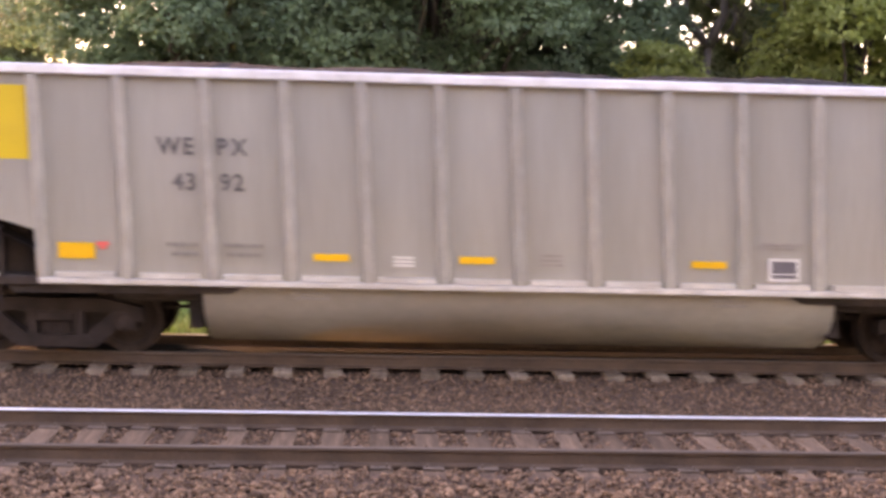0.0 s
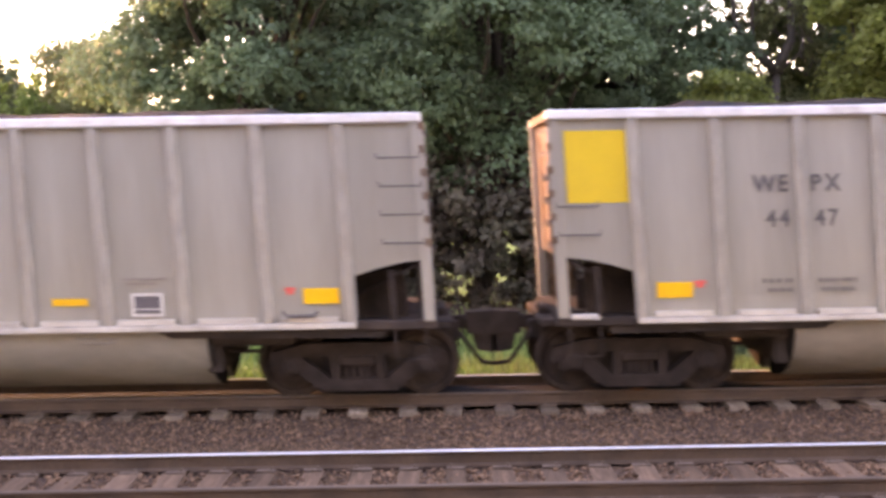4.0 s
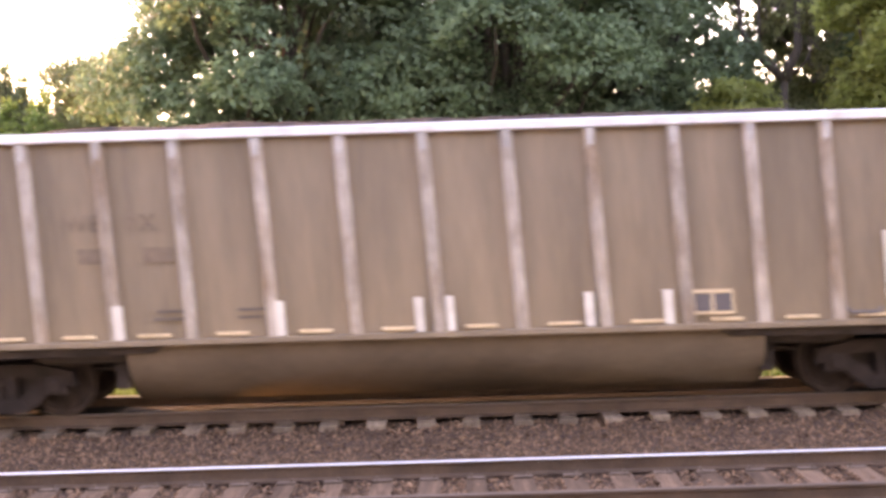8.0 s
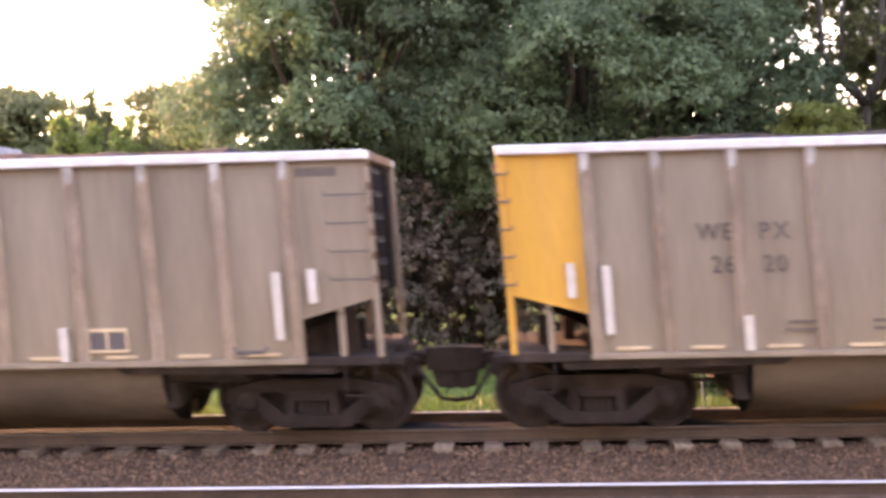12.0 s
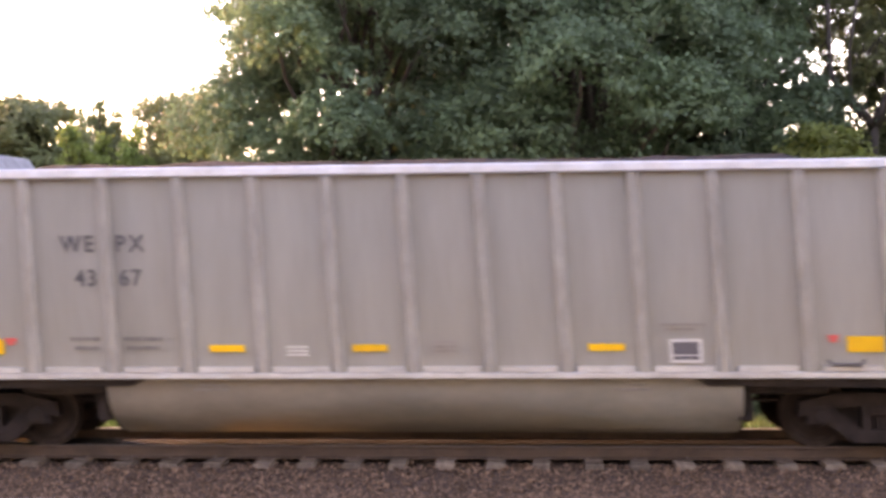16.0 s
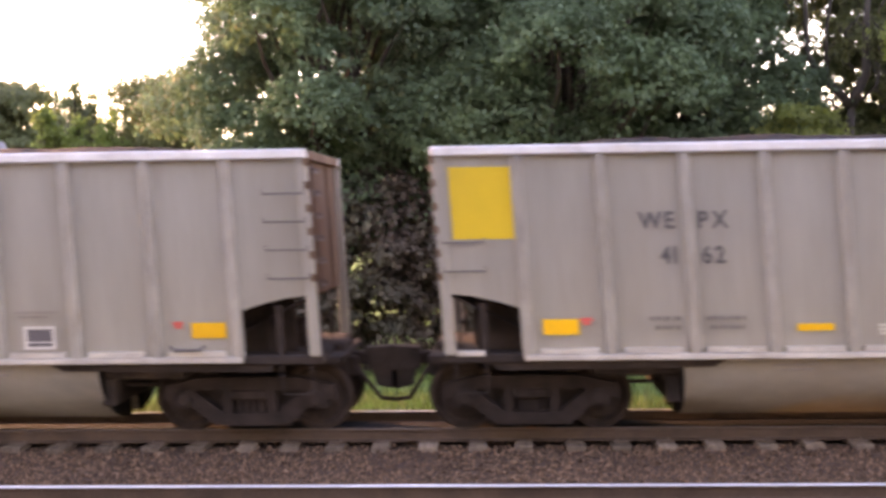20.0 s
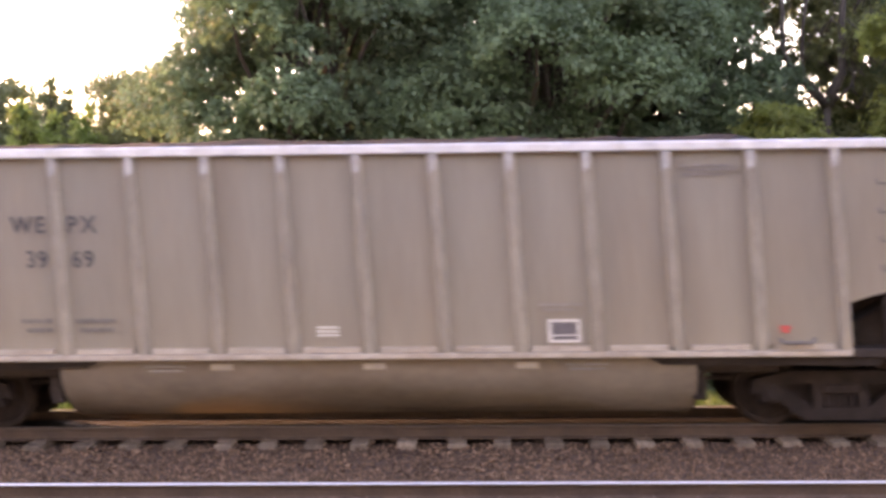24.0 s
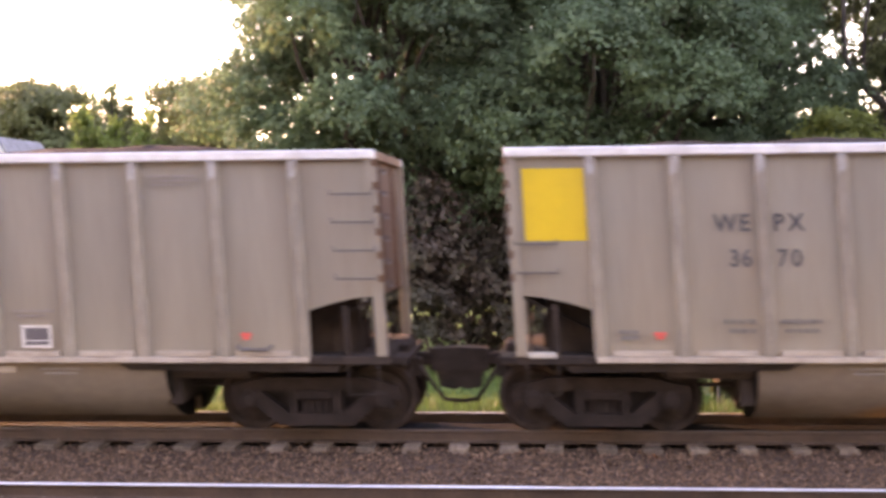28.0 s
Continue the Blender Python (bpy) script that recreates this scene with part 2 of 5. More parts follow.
    "spray_g": mat("grey_spray_paint", (0.20, 0.18, 0.18), 0.5, 0.0, 0.2, 4.0, 30.0, 0.0),
    "spray_p": mat("pale_grey_spray_paint", (0.36, 0.34, 0.325), 0.5, 0.0, 0.2, 4.0, 30.0, 0.0),
    "spray_t": mat("tan_spray_paint", (0.40, 0.29, 0.20), 0.5, 0.0, 0.2, 4.0, 30.0, 0.0),
    "spray_d": mat("faded_dark_spray_paint", (0.17, 0.135, 0.115), 0.5, 0.0, 0.3, 4.0, 30.0, 0.0),
    "spray_b": mat("blue_spray_paint", (0.085, 0.095, 0.20), 0.5, 0.0, 0.2, 4.0, 30.0, 0.0),
    "rail_side": mat("rusty_rail_web", (0.105, 0.064, 0.044), 0.85, 0.0, 0.2, 2.0, 40.0, 0.2, (1, 1, 1), (0.075, 0.05, 0.038), 0.6, 3.0, 0.0, spec=0.2),
    "rail_top": mat("polished_rail_head", (0.80, 0.80, 0.84), 0.42, 1.0, 0.06, 1.0, 60.0, 0.02, (0.2, 4, 1), None, 0.5, 1.0, 0.0),
    "rail_worn": mat("worn_rail_head", (0.66, 0.65, 0.66), 0.8, 0.0, 0.06, 1.0, 60.0, 0.02, (0.2, 4, 1), None, 0.5, 1.0, 0.0, spec=0.1),
    "rail_dull": mat("dull_rail_head", (0.125, 0.092, 0.074), 0.9, 0.0, 0.15, 1.0, 60.0, 0.05, (0.2, 4, 1), spec=0.05),
    "tie": mat("weathered_timber_tie", (0.165, 0.103, 0.069), 0.9, 0.0, 0.35, 4.0, 25.0, 0.6, (6, 0.7, 6), (0.075, 0.05, 0.037), 0.7, 2.0, 0.35, spec=0.1),
    "tie_pale": mat("pale_weathered_tie", (0.205, 0.148, 0.108), 0.9, 0.0, 0.3, 4.0, 25.0, 0.6, (6, 0.7, 6), (0.13, 0.092, 0.07), 0.7, 2.0, 0.35, spec=0.1),
    "steel_plate": mat("rusty_tie_plate", (0.13, 0.085, 0.06), 0.85, 0.1, 0.3, 9.0, 50.0, 0.3),
    "stone": mat("ballast_stone", (0.185, 0.108, 0.068), 0.9, 0.0, 0.2, 30.0, 120.0, 0.4, (1, 1, 1), (0.13, 0.08, 0.055), 0.5, 0.7, 0.0, 0.6, spec=0.15),
    "house_white": mat("white_siding", (0.80, 0.79, 0.77), 0.6, 0.0, 0.05, 2.0, 20.0, 0.05),
    "house_roof": mat("grey_shingles", (0.21, 0.21, 0.225), 0.9, 0.0, 0.2, 2.0, 20.0, 0.4, (1, 1, 1), (0.16, 0.15, 0.15), 0.5, 1.5, 0.1),
    "garage_roof": mat("brown_grey_shingles", (0.20, 0.165, 0.15), 0.9, 0.0, 0.2, 2.0, 20.0, 0.4),
    "dark_glass": mat("dark_window_glass", (0.03, 0.035, 0.04), 0.08, 0.0, 0.05, 2.0, 20.0, 0.0),
    "galv": mat("galvanised_pipe", (0.10, 0.10, 0.095), 0.7, 0.2, 0.1, 6.0, 40.0, 0.05),
    "bark": mat("grey_brown_bark", (0.062, 0.048, 0.038), 0.95, 0.0, 0.35, 4.0, 20.0, 0.9, (3, 3, 0.6)),
    "leaf": mat("maple_leaf", (0.105, 0.165, 0.09), 0.6, 0.0, 0.3, 0.35, 3.0, 0.0, (1, 1, 1), (0.115, 0.175, 0.075), 0.6, 0.25, 0.0, 0.18, 0.5),
    "shade_brown": mat("brown_undergrowth_shade", (0.085, 0.06, 0.045), 0.9, 0.0, 0.3, 0.6, 6.0, 0.0, (1, 1, 1), (0.06, 0.065, 0.035), 0.6, 0.5, 0.0, 0.3, 0.2),
    # low sun on the next two leaves is put into their yellow-green colour
    "leaf_warm": mat("sunlit_yellow_green_leaf", (0.18, 0.26, 0.07), 0.55, 0.0, 0.25, 0.35, 3.0, 0.0, (1, 1, 1), (0.16, 0.20, 0.05), 0.6, 0.3, 0.0, 0.25, 0.65),
    "leaf_sunlit": mat("sunlit_golden_green_leaf", (0.25, 0.29, 0.085), 0.55, 0.0, 0.25, 0.35, 3.0, 0.0, (1, 1, 1), (0.21, 0.22, 0.06), 0.6, 0.3, 0.0, 0.25, 0.65),
    "leaf_far": mat("far_leaf", (0.16, 0.19, 0.09), 0.6, 0.0, 0.25, 0.25, 3.0, 0.0, (1, 1, 1), (0.18, 0.18, 0.06), 0.6, 0.2, 0.0, 0.25, 0.6),
    "grass": mat("grass_blade", (0.065, 0.13, 0.032), 0.6, 0.0, 0.25, 0.5, 5.0, 0.0, (1, 1, 1), (0.12, 0.135, 0.038), 0.6, 0.4, 0.0, 0.4, 0.35),
}


def ground_material():
    """Ballast by the tracks, turning to soil and grass further off."""
    m = bpy.data.materials.new("ballast_and_grass_ground")
    m.use_nodes = True
    n, l = m.node_tree.nodes, m.node_tree.links
    bs = n["Principled BSDF"]
    geo = n.new("ShaderNodeNewGeometry")
    sep = n.new("ShaderNodeSeparateXYZ")
    l.new(geo.outputs["Position"], sep.inputs[0])
    wob = n.new("ShaderNodeTexNoise")
    wob.inputs["Scale"].default_value = 0.9
    wob.inputs["Detail"].default_value = 5
    l.new(geo.outputs["Position"], wob.inputs["Vector"])
    off = n.new("ShaderNodeMath")
    off.operation = "MULTIPLY_ADD"
    off.inputs[1].default_value = 1.6
    l.new(wob.outputs[0], off.inputs[0])
    l.new(sep.outputs["Y"], off.inputs[2])
    edge = n.new("ShaderNodeMapRange")
    edge.inputs["From Min"].default_value, edge.inputs["From Max"].default_value = 20.0, 20.6
    l.new(off.outputs[0], edge.inputs["Value"])
    vor = n.new("ShaderNodeTexVoronoi")
    vor.inputs["Scale"].default_value = 32.0
    l.new(geo.outputs["Position"], vor.inputs["Vector"])
    ramp = n.new("ShaderNodeValToRGB")
    ramp.color_ramp.elements[0].color = (0.05, 0.031, 0.024, 1)
    ramp.color_ramp.elements[1].color = (0.15, 0.095, 0.07, 1)
    l.new(vor.outputs["Color"], ramp.inputs[0])
    gn = n.new("ShaderNodeTexNoise")
    gn.inputs["Scale"].default_value = 1.3
    gn.inputs["Detail"].default_value = 8
    l.new(geo.outputs["Position"], gn.inputs["Vector"])
    gr = n.new("ShaderNodeValToRGB")
    gr.color_ramp.elements[0].position, gr.color_ramp.elements[1].position = 0.3, 0.7
    gr.color_ramp.elements[0].color = (0.055, 0.10, 0.025, 1)
    gr.color_ramp.elements[1].color = (0.13, 0.19, 0.045, 1)
    l.new(gn.outputs[0], gr.inputs[0])
    mix = n.new("ShaderNodeMix")
    mix.data_type = "RGBA"
    l.new(edge.outputs[0], mix.inputs["Factor"])
    l.new(ramp.outputs[0], mix.inputs["A"])
    l.new(gr.outputs[0], mix.inputs["B"])
    l.new(mix.outputs["Result"], bs.inputs["Base Color"])
    bs.inputs["Roughness"].default_value = 0.95
    bs.inputs["Specular IOR Level"].default_value = 0.1
    b = n.new("ShaderNodeBump")
    b.inputs["Strength"].default_value = 0.8
    b.inputs["Distance"].default_value = 0.03
    l.new(vor.outputs["Distance"], b.inputs["Height"])
    l.new(b.outputs[0], bs.inputs["Normal"])
    return m


M["ground"] = ground_material()


# ---------------------------------------------------------------- mesh tools
def box(bm, x0, x1, y0, y1, z0, z1, bevel=0.0):
    vs = [bm.verts.new((x, y, z)) for x in (x0, x1) for y in (y0, y1) for z in (z0, z1)]
    fs = [bm.faces.new([vs[i] for i in q]) for q in ((0, 1, 3, 2), (4, 6, 7, 5), (0, 4, 5, 1), (2, 3, 7, 6), (0, 2, 6, 4), (1, 5, 7, 3))]
    if bevel:
        edges = list({e for f in fs for e in f.edges})
        bmesh.ops.bevel(bm, geom=edges, offset=bevel, segments=1, affect="EDGES")
    return bm


def prism(bm, outline, y0, y1, axis="y"):
    """A solid from an outline in the plane across the axis, drawn out along it."""
    def at(a, b, c):
        return (a, c, b) if axis == "y" else (c, a, b)
    lo = [bm.verts.new(at(a, b, y0)) for a, b in outline]
    hi = [bm.verts.new(at(a, b, y1)) for a, b in outline]
    k = len(outline)
    bm.faces.new(lo)
    bm.faces.new(hi[::-1])
    for i in range(k):
        bm.faces.new((lo[i], hi[i], hi[(i + 1) % k], lo[(i + 1) % k]))
    bmesh.ops.recalc_face_normals(bm, faces=bm.faces)
    return bm


def tube(bm, points, radii, seg=7):
    """A round rod or limb along points, with a radius at each."""
    rings = []
    for i, p in enumerate(points):
        a = Vector(points[max(i - 1, 0)])
        b = Vector(points[min(i + 1, len(points) - 1)])
        d = (b - a).normalized()
        u = d.orthogonal().normalized()
        w = d.cross(u)
        rings.append([bm.verts.new(Vector(p) + radii[i] * (math.cos(q) * u + math.sin(q) * w)) for q in [2 * math.pi * k / seg for k in range(seg)]])
    for r0, r1 in zip(rings, rings[1:]):
        best = min(range(seg), key=lambda s: sum((r0[k].co - r1[(k + s) % seg].co).length for k in range(seg)))
        for k in range(seg):
            bm.faces.new((r0[k], r0[(k + 1) % seg], r1[(k + 1 + best) % seg], r1[(k + best) % seg]))
    bm.faces.new(rings[0][::-1])
    bm.faces.new(rings[-1])
    return bm


def disc(bm, x, z, profile, seg=28):
    """A solid of revolution about an axle along y: profile is a list of (y, radius)."""
    rings = []
    for y, r in profile:
        rings.append([bm.verts.new((x + r * math.cos(2 * math.pi * k / seg), y, z + r * math.sin(2 * math.pi * k / seg))) for k in range(seg)])
    for r0, r1 in zip(rings, rings[1:]):
        for k in range(seg):
            bm.faces.new((r0[k], r1[k], r1[(k + 1) % seg], r0[(k + 1) % seg]))
    bm.faces.new(rings[0])
    bm.faces.new(rings[-1][::-1])
    return bm


def mesh_of(bm, name, material, smooth=False):
    me = bpy.data.meshes.new(name)
    bm.to_mesh(me)
    bm.free()
    if material:
        me.materials.append(material)
    if smooth:
        me.shade_smooth()
    return me


def part(name, bm, material, parent, label="", smooth=False):
    me = bm if isinstance(bm, bpy.types.Mesh) else mesh_of(bm, name, material, smooth)
    ob = new(name, me)
    ob.parent = parent
    return tagged(ob, label=label)


def piece(name, me, parent, m, label=""):
    ob = new(name, me)
    ob.parent = parent
    ob.matrix_basis = m
    return tagged(ob, label=label)


def holder(name, label, category, group=""):
    return tagged(new(name), label=label, category=category, group=group)


def B():
    return bmesh.new()


TEXTS = {}


def letter_mesh(body, height, material):
    key = (body, round(height, 3), material.name)
    if key not in TEXTS:
        cu = bpy.data.curves.new("letter", "FONT")
        cu.body = body
        cu.size = height / 0.72
        cu.extrude = 0.001
        cu.offset = height * 0.03
        tmp = new("letter", cu)
        me = bpy.data.meshes.new_from_object(tmp.evaluated_get(bpy.context.evaluated_depsgraph_get()))
        bpy.data.objects.remove(tmp)
        bpy.data.curves.remove(cu)
        me.materials.clear()
        me.materials.append(material)
        xs = [v.co.x for v in me.vertices]
        lo, hi = min(xs), max(xs)
        for v in me.vertices:
            v.co.x = (v.co.x - lo) * 0.9
        TEXTS[key] = (me, (hi - lo) * 0.9)
    return TEXTS[key]


def lettering(body, height, material, parent, x, y, z, right=False):
    """Painted letters, 1 mm thick, on a side that faces -y; x is the left edge (or the right one), z the foot."""
    made = [letter_mesh(c, height, material) for c in body]
    if right:
        x -= sum(w for _, w in made) + 0.035 * (len(made) - 1)
    for me, w in made:
        piece("letter", me, parent, pose(x, y, z, 90, 0, 0))
        x += w + 0.035


# ---------------------------------------------------------------- ground and tracks
TRACK_Y = 17.716   # middle of the track that carries the train
NEAR_Y = 12.616    # middle of the empty track
GAUGE = 1.5 * SCALE     # from rail head to rail head


def ground_z(y):
    ys = [-3000, -8, 0, 7.0, 9.0, 11.45, 11.7, 14.2, 15.0, 19.6, 21.2, 26.0, 32.0, 3000]
    zs = [1.3, 1.3, 1.2, 0.14, -0.15, -0.165, -0.21, -0.215, -0.25, -0.25, -0.42, -1.25, -1.7, -1.8]
    return float(np.interp(y, ys, zs))


def make_ground():
    xs = [-2500, -600, -200, -80] + [-40 + 2 * i for i in range(41)] + [80, 200, 600, 2500]
    ys = [-2500, -300, -60, -8, -3, 0, 3, 5, 7, 8, 9, 9.6, 10.2, 10.8, 11.2, 11.45, 11.7] + [12.0 + 0.4 * i for i in range(22)] + [21.2, 22, 23, 24.5, 26, 28, 30, 32, 36, 42, 50, 70, 110, 200, 500, 2500]
    bm = B()
    grid = []
    for y in ys:
        row = []
        for x in xs:
            wob = (0.05 if y > 20 else 0.02) * noise.noise((x * 0.35, y * 0.9, 0)) if abs(x) < 60 and 5 < y < 60 else 0.0
            row.append(bm.verts.new((x, y, ground_z(y) + wob)))
        grid.append(row)
    for r0, r1 in zip(grid, grid[1:]):
        for i in range(len(xs) - 1):
            bm.faces.new((r0[i], r0[i + 1], r1[i + 1], r1[i]))
    ob = new("ground", mesh_of(bm, "ground", M["ground"], True))
    tagged(ob, "brown crushed-stone ballast beside the tracks, grass beyond it", "ground", kind="structure")


make_ground()


def rail_bmesh(half):
    """Rail: foot, web and head, along x."""
    bm = B()
    out = [(-0.07, -0.172), (0.07, -0.172), (0.07, -0.160), (0.012, -0.142), (0.010, -0.045), (0.034, -0.034), (0.034, -0.012), (-0.034, -0.012), (-0.034, -0.034), (-0.010, -0.045), (-0.012, -0.142), (-0.07, -0.160)]
    prism(bm, out, -half, half, axis="x")
    return bm


TIES = {}          # where the ties of each track lie


def make_track(name, y, spacing, seed, tie_mat, head_mats, label, tie_len):
    track = holder(name, label, "railway track")
    track["kind"] = "structure"
    rng = random.Random(seed)
    web = mesh_of(rail_bmesh(260), "rail", M["rail_side"])
    for s, hm in ((-1, head_mats[0]), (1, head_mats[1])):
        r = piece("rail", web, track, pose(0, y + s * GAUGE / 2, 0))
        bm = B()
        prism(bm, [(-0.035, -0.014), (0.035, -0.014), (0.034, -0.007), (0.028, -0.002), (0.016, 0.001), (0.0, 0.002), (-0.016, 0.001), (-0.028, -0.002), (-0.034, -0.007)], -260, 260, axis="x")
        part("rail_head", bm, hm, r, "bright worn running surface" if hm is not M["rail_dull"] else "dull running surface")
    ties = []
    for k in range(4):
        bm = B()
        w = 0.115 + 0.006 * k
        box(bm, -w, w, -tie_len / 2, tie_len / 2, -0.37, -0.176, 0.012)
        for v in bm.verts:
            v.co += 0.008 * Vector((rng.uniform(-1, 1), rng.uniform(-1, 1), rng.uniform(-1, 1)))
        ties.append(mesh_of(bm, "tie", tie_mat))
    far = B()
    plates = B()
    x = -150.0
    TIES[y] = []
    while x < 150:
        TIES[y].append(x)
        x += spacing * rng.choice((1.0, 1.0, 1.0, 0.95, 1.05, 0.92, 1.1))
        if abs(x) < 26:
            piece("tie", ties[rng.randrange(4)], track, pose(x, y + rng.uniform(-0.05, 0.05), rng.uniform(-0.012, 0.008), 0, 0, rng.uniform(-1.6, 1.6)))
            for s in (-1, 1):
                box(plates, x - 0.10, x + 0.10, y + s * GAUGE / 2 - 0.17, y + s * GAUGE / 2 + 0.17, -0.178, -0.162)
                for e in (-1, 1):
                    px = x + 0.055 * rng.choice((-1, 1))
                    py = y + s * GAUGE / 2 + e * 0.095
                    box(plates, px - 0.012, px + 0.012, py - 0.018, py + 0.018, -0.165, -0.135)
        else:
            box(far, x - 0.12, x + 0.12, y - tie_len / 2, y + tie_len / 2, -0.37, -0.178)
    tagged(part("tie_plates", plates, M["steel_plate"], track, "rusty tie plates and spikes"), kind="stuff")
    tagged(part("far_ties", far, tie_mat, track), kind="stuff")


make_track("railway_track", TRACK_Y, 0.625, 3, M["tie_pale"], (M["rail_dull"], M["rail_worn"]), "ballasted railway track with pale worn ties under the train", 2.36)
make_track("empty_railway_track", NEAR_Y, 0.50, 4, M["tie"], (M["rail_dull"], M["rail_top"]), "empty ballasted railway track with dark timber ties and rusty rails", 2.6)


def fast_mesh(name, verts, faces_k, material, smooth=False):
    """A mesh of many alike polygons with faces_k corners each, from an array of corners."""
    me = bpy.data.meshes.new(name)
    nv = len(verts)
    me.vertices.add(nv)
    me.vertices.foreach_set("co", np.ascontiguousarray(verts, dtype=np.float32).ravel())
    idx, k = faces_k
    me.loops.add(idx.size)
    me.loops.foreach_set("vertex_index", idx.ravel().astype(np.int32))
    nf = idx.size // k
    me.polygons.add(nf)
    me.polygons.foreach_set("loop_start", np.arange(0, nf * k, k, dtype=np.int32))
    me.polygons.foreach_set("loop_total", np.full(nf, k, dtype=np.int32))
    me.update(calc_edges=True)
    me.materials.append(material)
    if smooth:
        me.shade_smooth()
    return me


def scatter_stones():
    """Loose ballast stones: uneven eight-sided lumps."""
    rng = np.random.default_rng(7)
    count = 150000
    x = rng.uniform(-13, 13, count)
    y = rng.uniform(9.4, 19.6, count)
    keep = np.ones(count, bool)
    for ty in (NEAR_Y, TRACK_Y):
        for s in (-1, 1):
            keep &= np.abs(y - (ty + s * GAUGE / 2)) > 0.09
    for ty, half in ((NEAR_Y, 1.29), (TRACK_Y, 1.24)):
        lie = np.array(TIES[ty])
        at = np.searchsorted(lie, x).clip(1, len(lie) - 1)
        near = np.minimum(np.abs(x - lie[at]), np.abs(x - lie[at - 1]))
        keep &= (np.abs(y - ty) > half) | (near > 0.115) | (rng.uniform(0, 1, count) < 0.05)
    # more of them near the camera, fewer behind the train
    keep &= rng.uniform(0, 1, count) < np.interp(y, [9.4, 14.5, 17.0, 21.0], [1.0, 0.95, 0.5, 0.5])
    x, y = x[keep], y[keep]
    count = len(x)
    gz = np.interp(y, [9.0, 11.45, 11.7, 14.2, 15.0, 19.6, 21.2], [-0.15, -0.165, -0.21, -0.215, -0.25, -0.25, -0.42])
    size = rng.lognormal(math.log(0.016), 0.38, count).clip(0.008, 0.042) * np.interp(y, [10.6, 11.4], [1.5, 1.0])
    base = np.array([(1, 0, 0), (-1, 0, 0), (0, 1, 0), (0, -1, 0), (0, 0, 1), (0, 0, -1)], float)
    v = base[None] * (1 + rng.uniform(-0.35, 0.35, (count, 6, 1))) + rng.uniform(-0.25, 0.25, (count, 6, 3))
    a = rng.uniform(0, 2 * np.pi, count)
    ca, sa = np.cos(a), np.sin(a)
    tilt = rng.uniform(-0.8, 0.8, count)
    ct, st = np.cos(tilt), np.sin(tilt)
    vy = v[:, :, 1] * ct[:, None] - v[:, :, 2] * st[:, None]
    vz = v[:, :, 1] * st[:, None] + v[:, :, 2] * ct[:, None]
    vx = v[:, :, 0]
    out = np.stack([vx * ca[:, None] - vy * sa[:, None], vx * sa[:, None] + vy * ca[:, None], vz * 0.75], 2) * size[:, None, None]
    out += np.stack([x, y, gz + size * 0.35 + rng.uniform(0, 0.03, count)], 1)[:, None]
    tri = np.array([(0, 2, 4), (2, 1, 4), (1, 3, 4), (3, 0, 4), (2, 0, 5), (1, 2, 5), (3, 1, 5), (0, 3, 5)])
    idx = tri[None] + (np.arange(count) * 6)[:, None, None]
    ob = new("ballast_stones", fast_mesh("ballast_stones", out.reshape(-1, 3), (idx, 3), M["stone"]))
    tagged(ob, "loose angular pink-brown ballast stones between the rails", "ballast", kind="stuff")


scatter_stones()


def spilled_coal():
    """Coal-dark sheet by the rails and far shoulder, standing for the train's shade."""
    bm = B()
    xs = [-60 + 0.4 * i for i in range(301)]
    rows = []
    for x in xs:
        row = []
        for j in range(9):
            y = TRACK_Y - 0.68 + 1.36 * j / 8
            edge = abs(j - 4) / 4
            row.append(bm.verts.new((x, y + 0.05 * noise.noise((x, j, 1.0)), -0.112 - 0.03 * edge ** 3 + 0.014 * noise.noise((x * 1.3, y * 3, 5.0)))))
        rows.append(row)
    for r0, r1 in zip(rows, rows[1:]):
        for j in range(8):
            bm.faces.new((r0[j], r1[j], r1[j + 1], r0[j + 1]))
    rows = []
    for x in xs:
        rows.append([bm.verts.new((x, TRACK_Y + y + 0.04 * noise.noise((x, y, 4.0)), z + 0.012 * noise.noise((x * 1.3, y * 3, 9.0)))) for y, z in ((0.84, -0.17), (1.1, -0.155), (1.4, -0.165), (1.75, -0.30))])
    for r0, r1 in zip(rows, rows[1:]):
        for j in range(3):
            bm.faces.new((r0[j], r1[j], r1[j + 1], r0[j + 1]))
    ob = new("spilled_coal", mesh_of(bm, "spilled_coal", M["coal"], True))
    tagged(ob, "coal-dark sheet between the rails standing for the train's shade", "coal dust", kind="stuff")


spilled_coal()


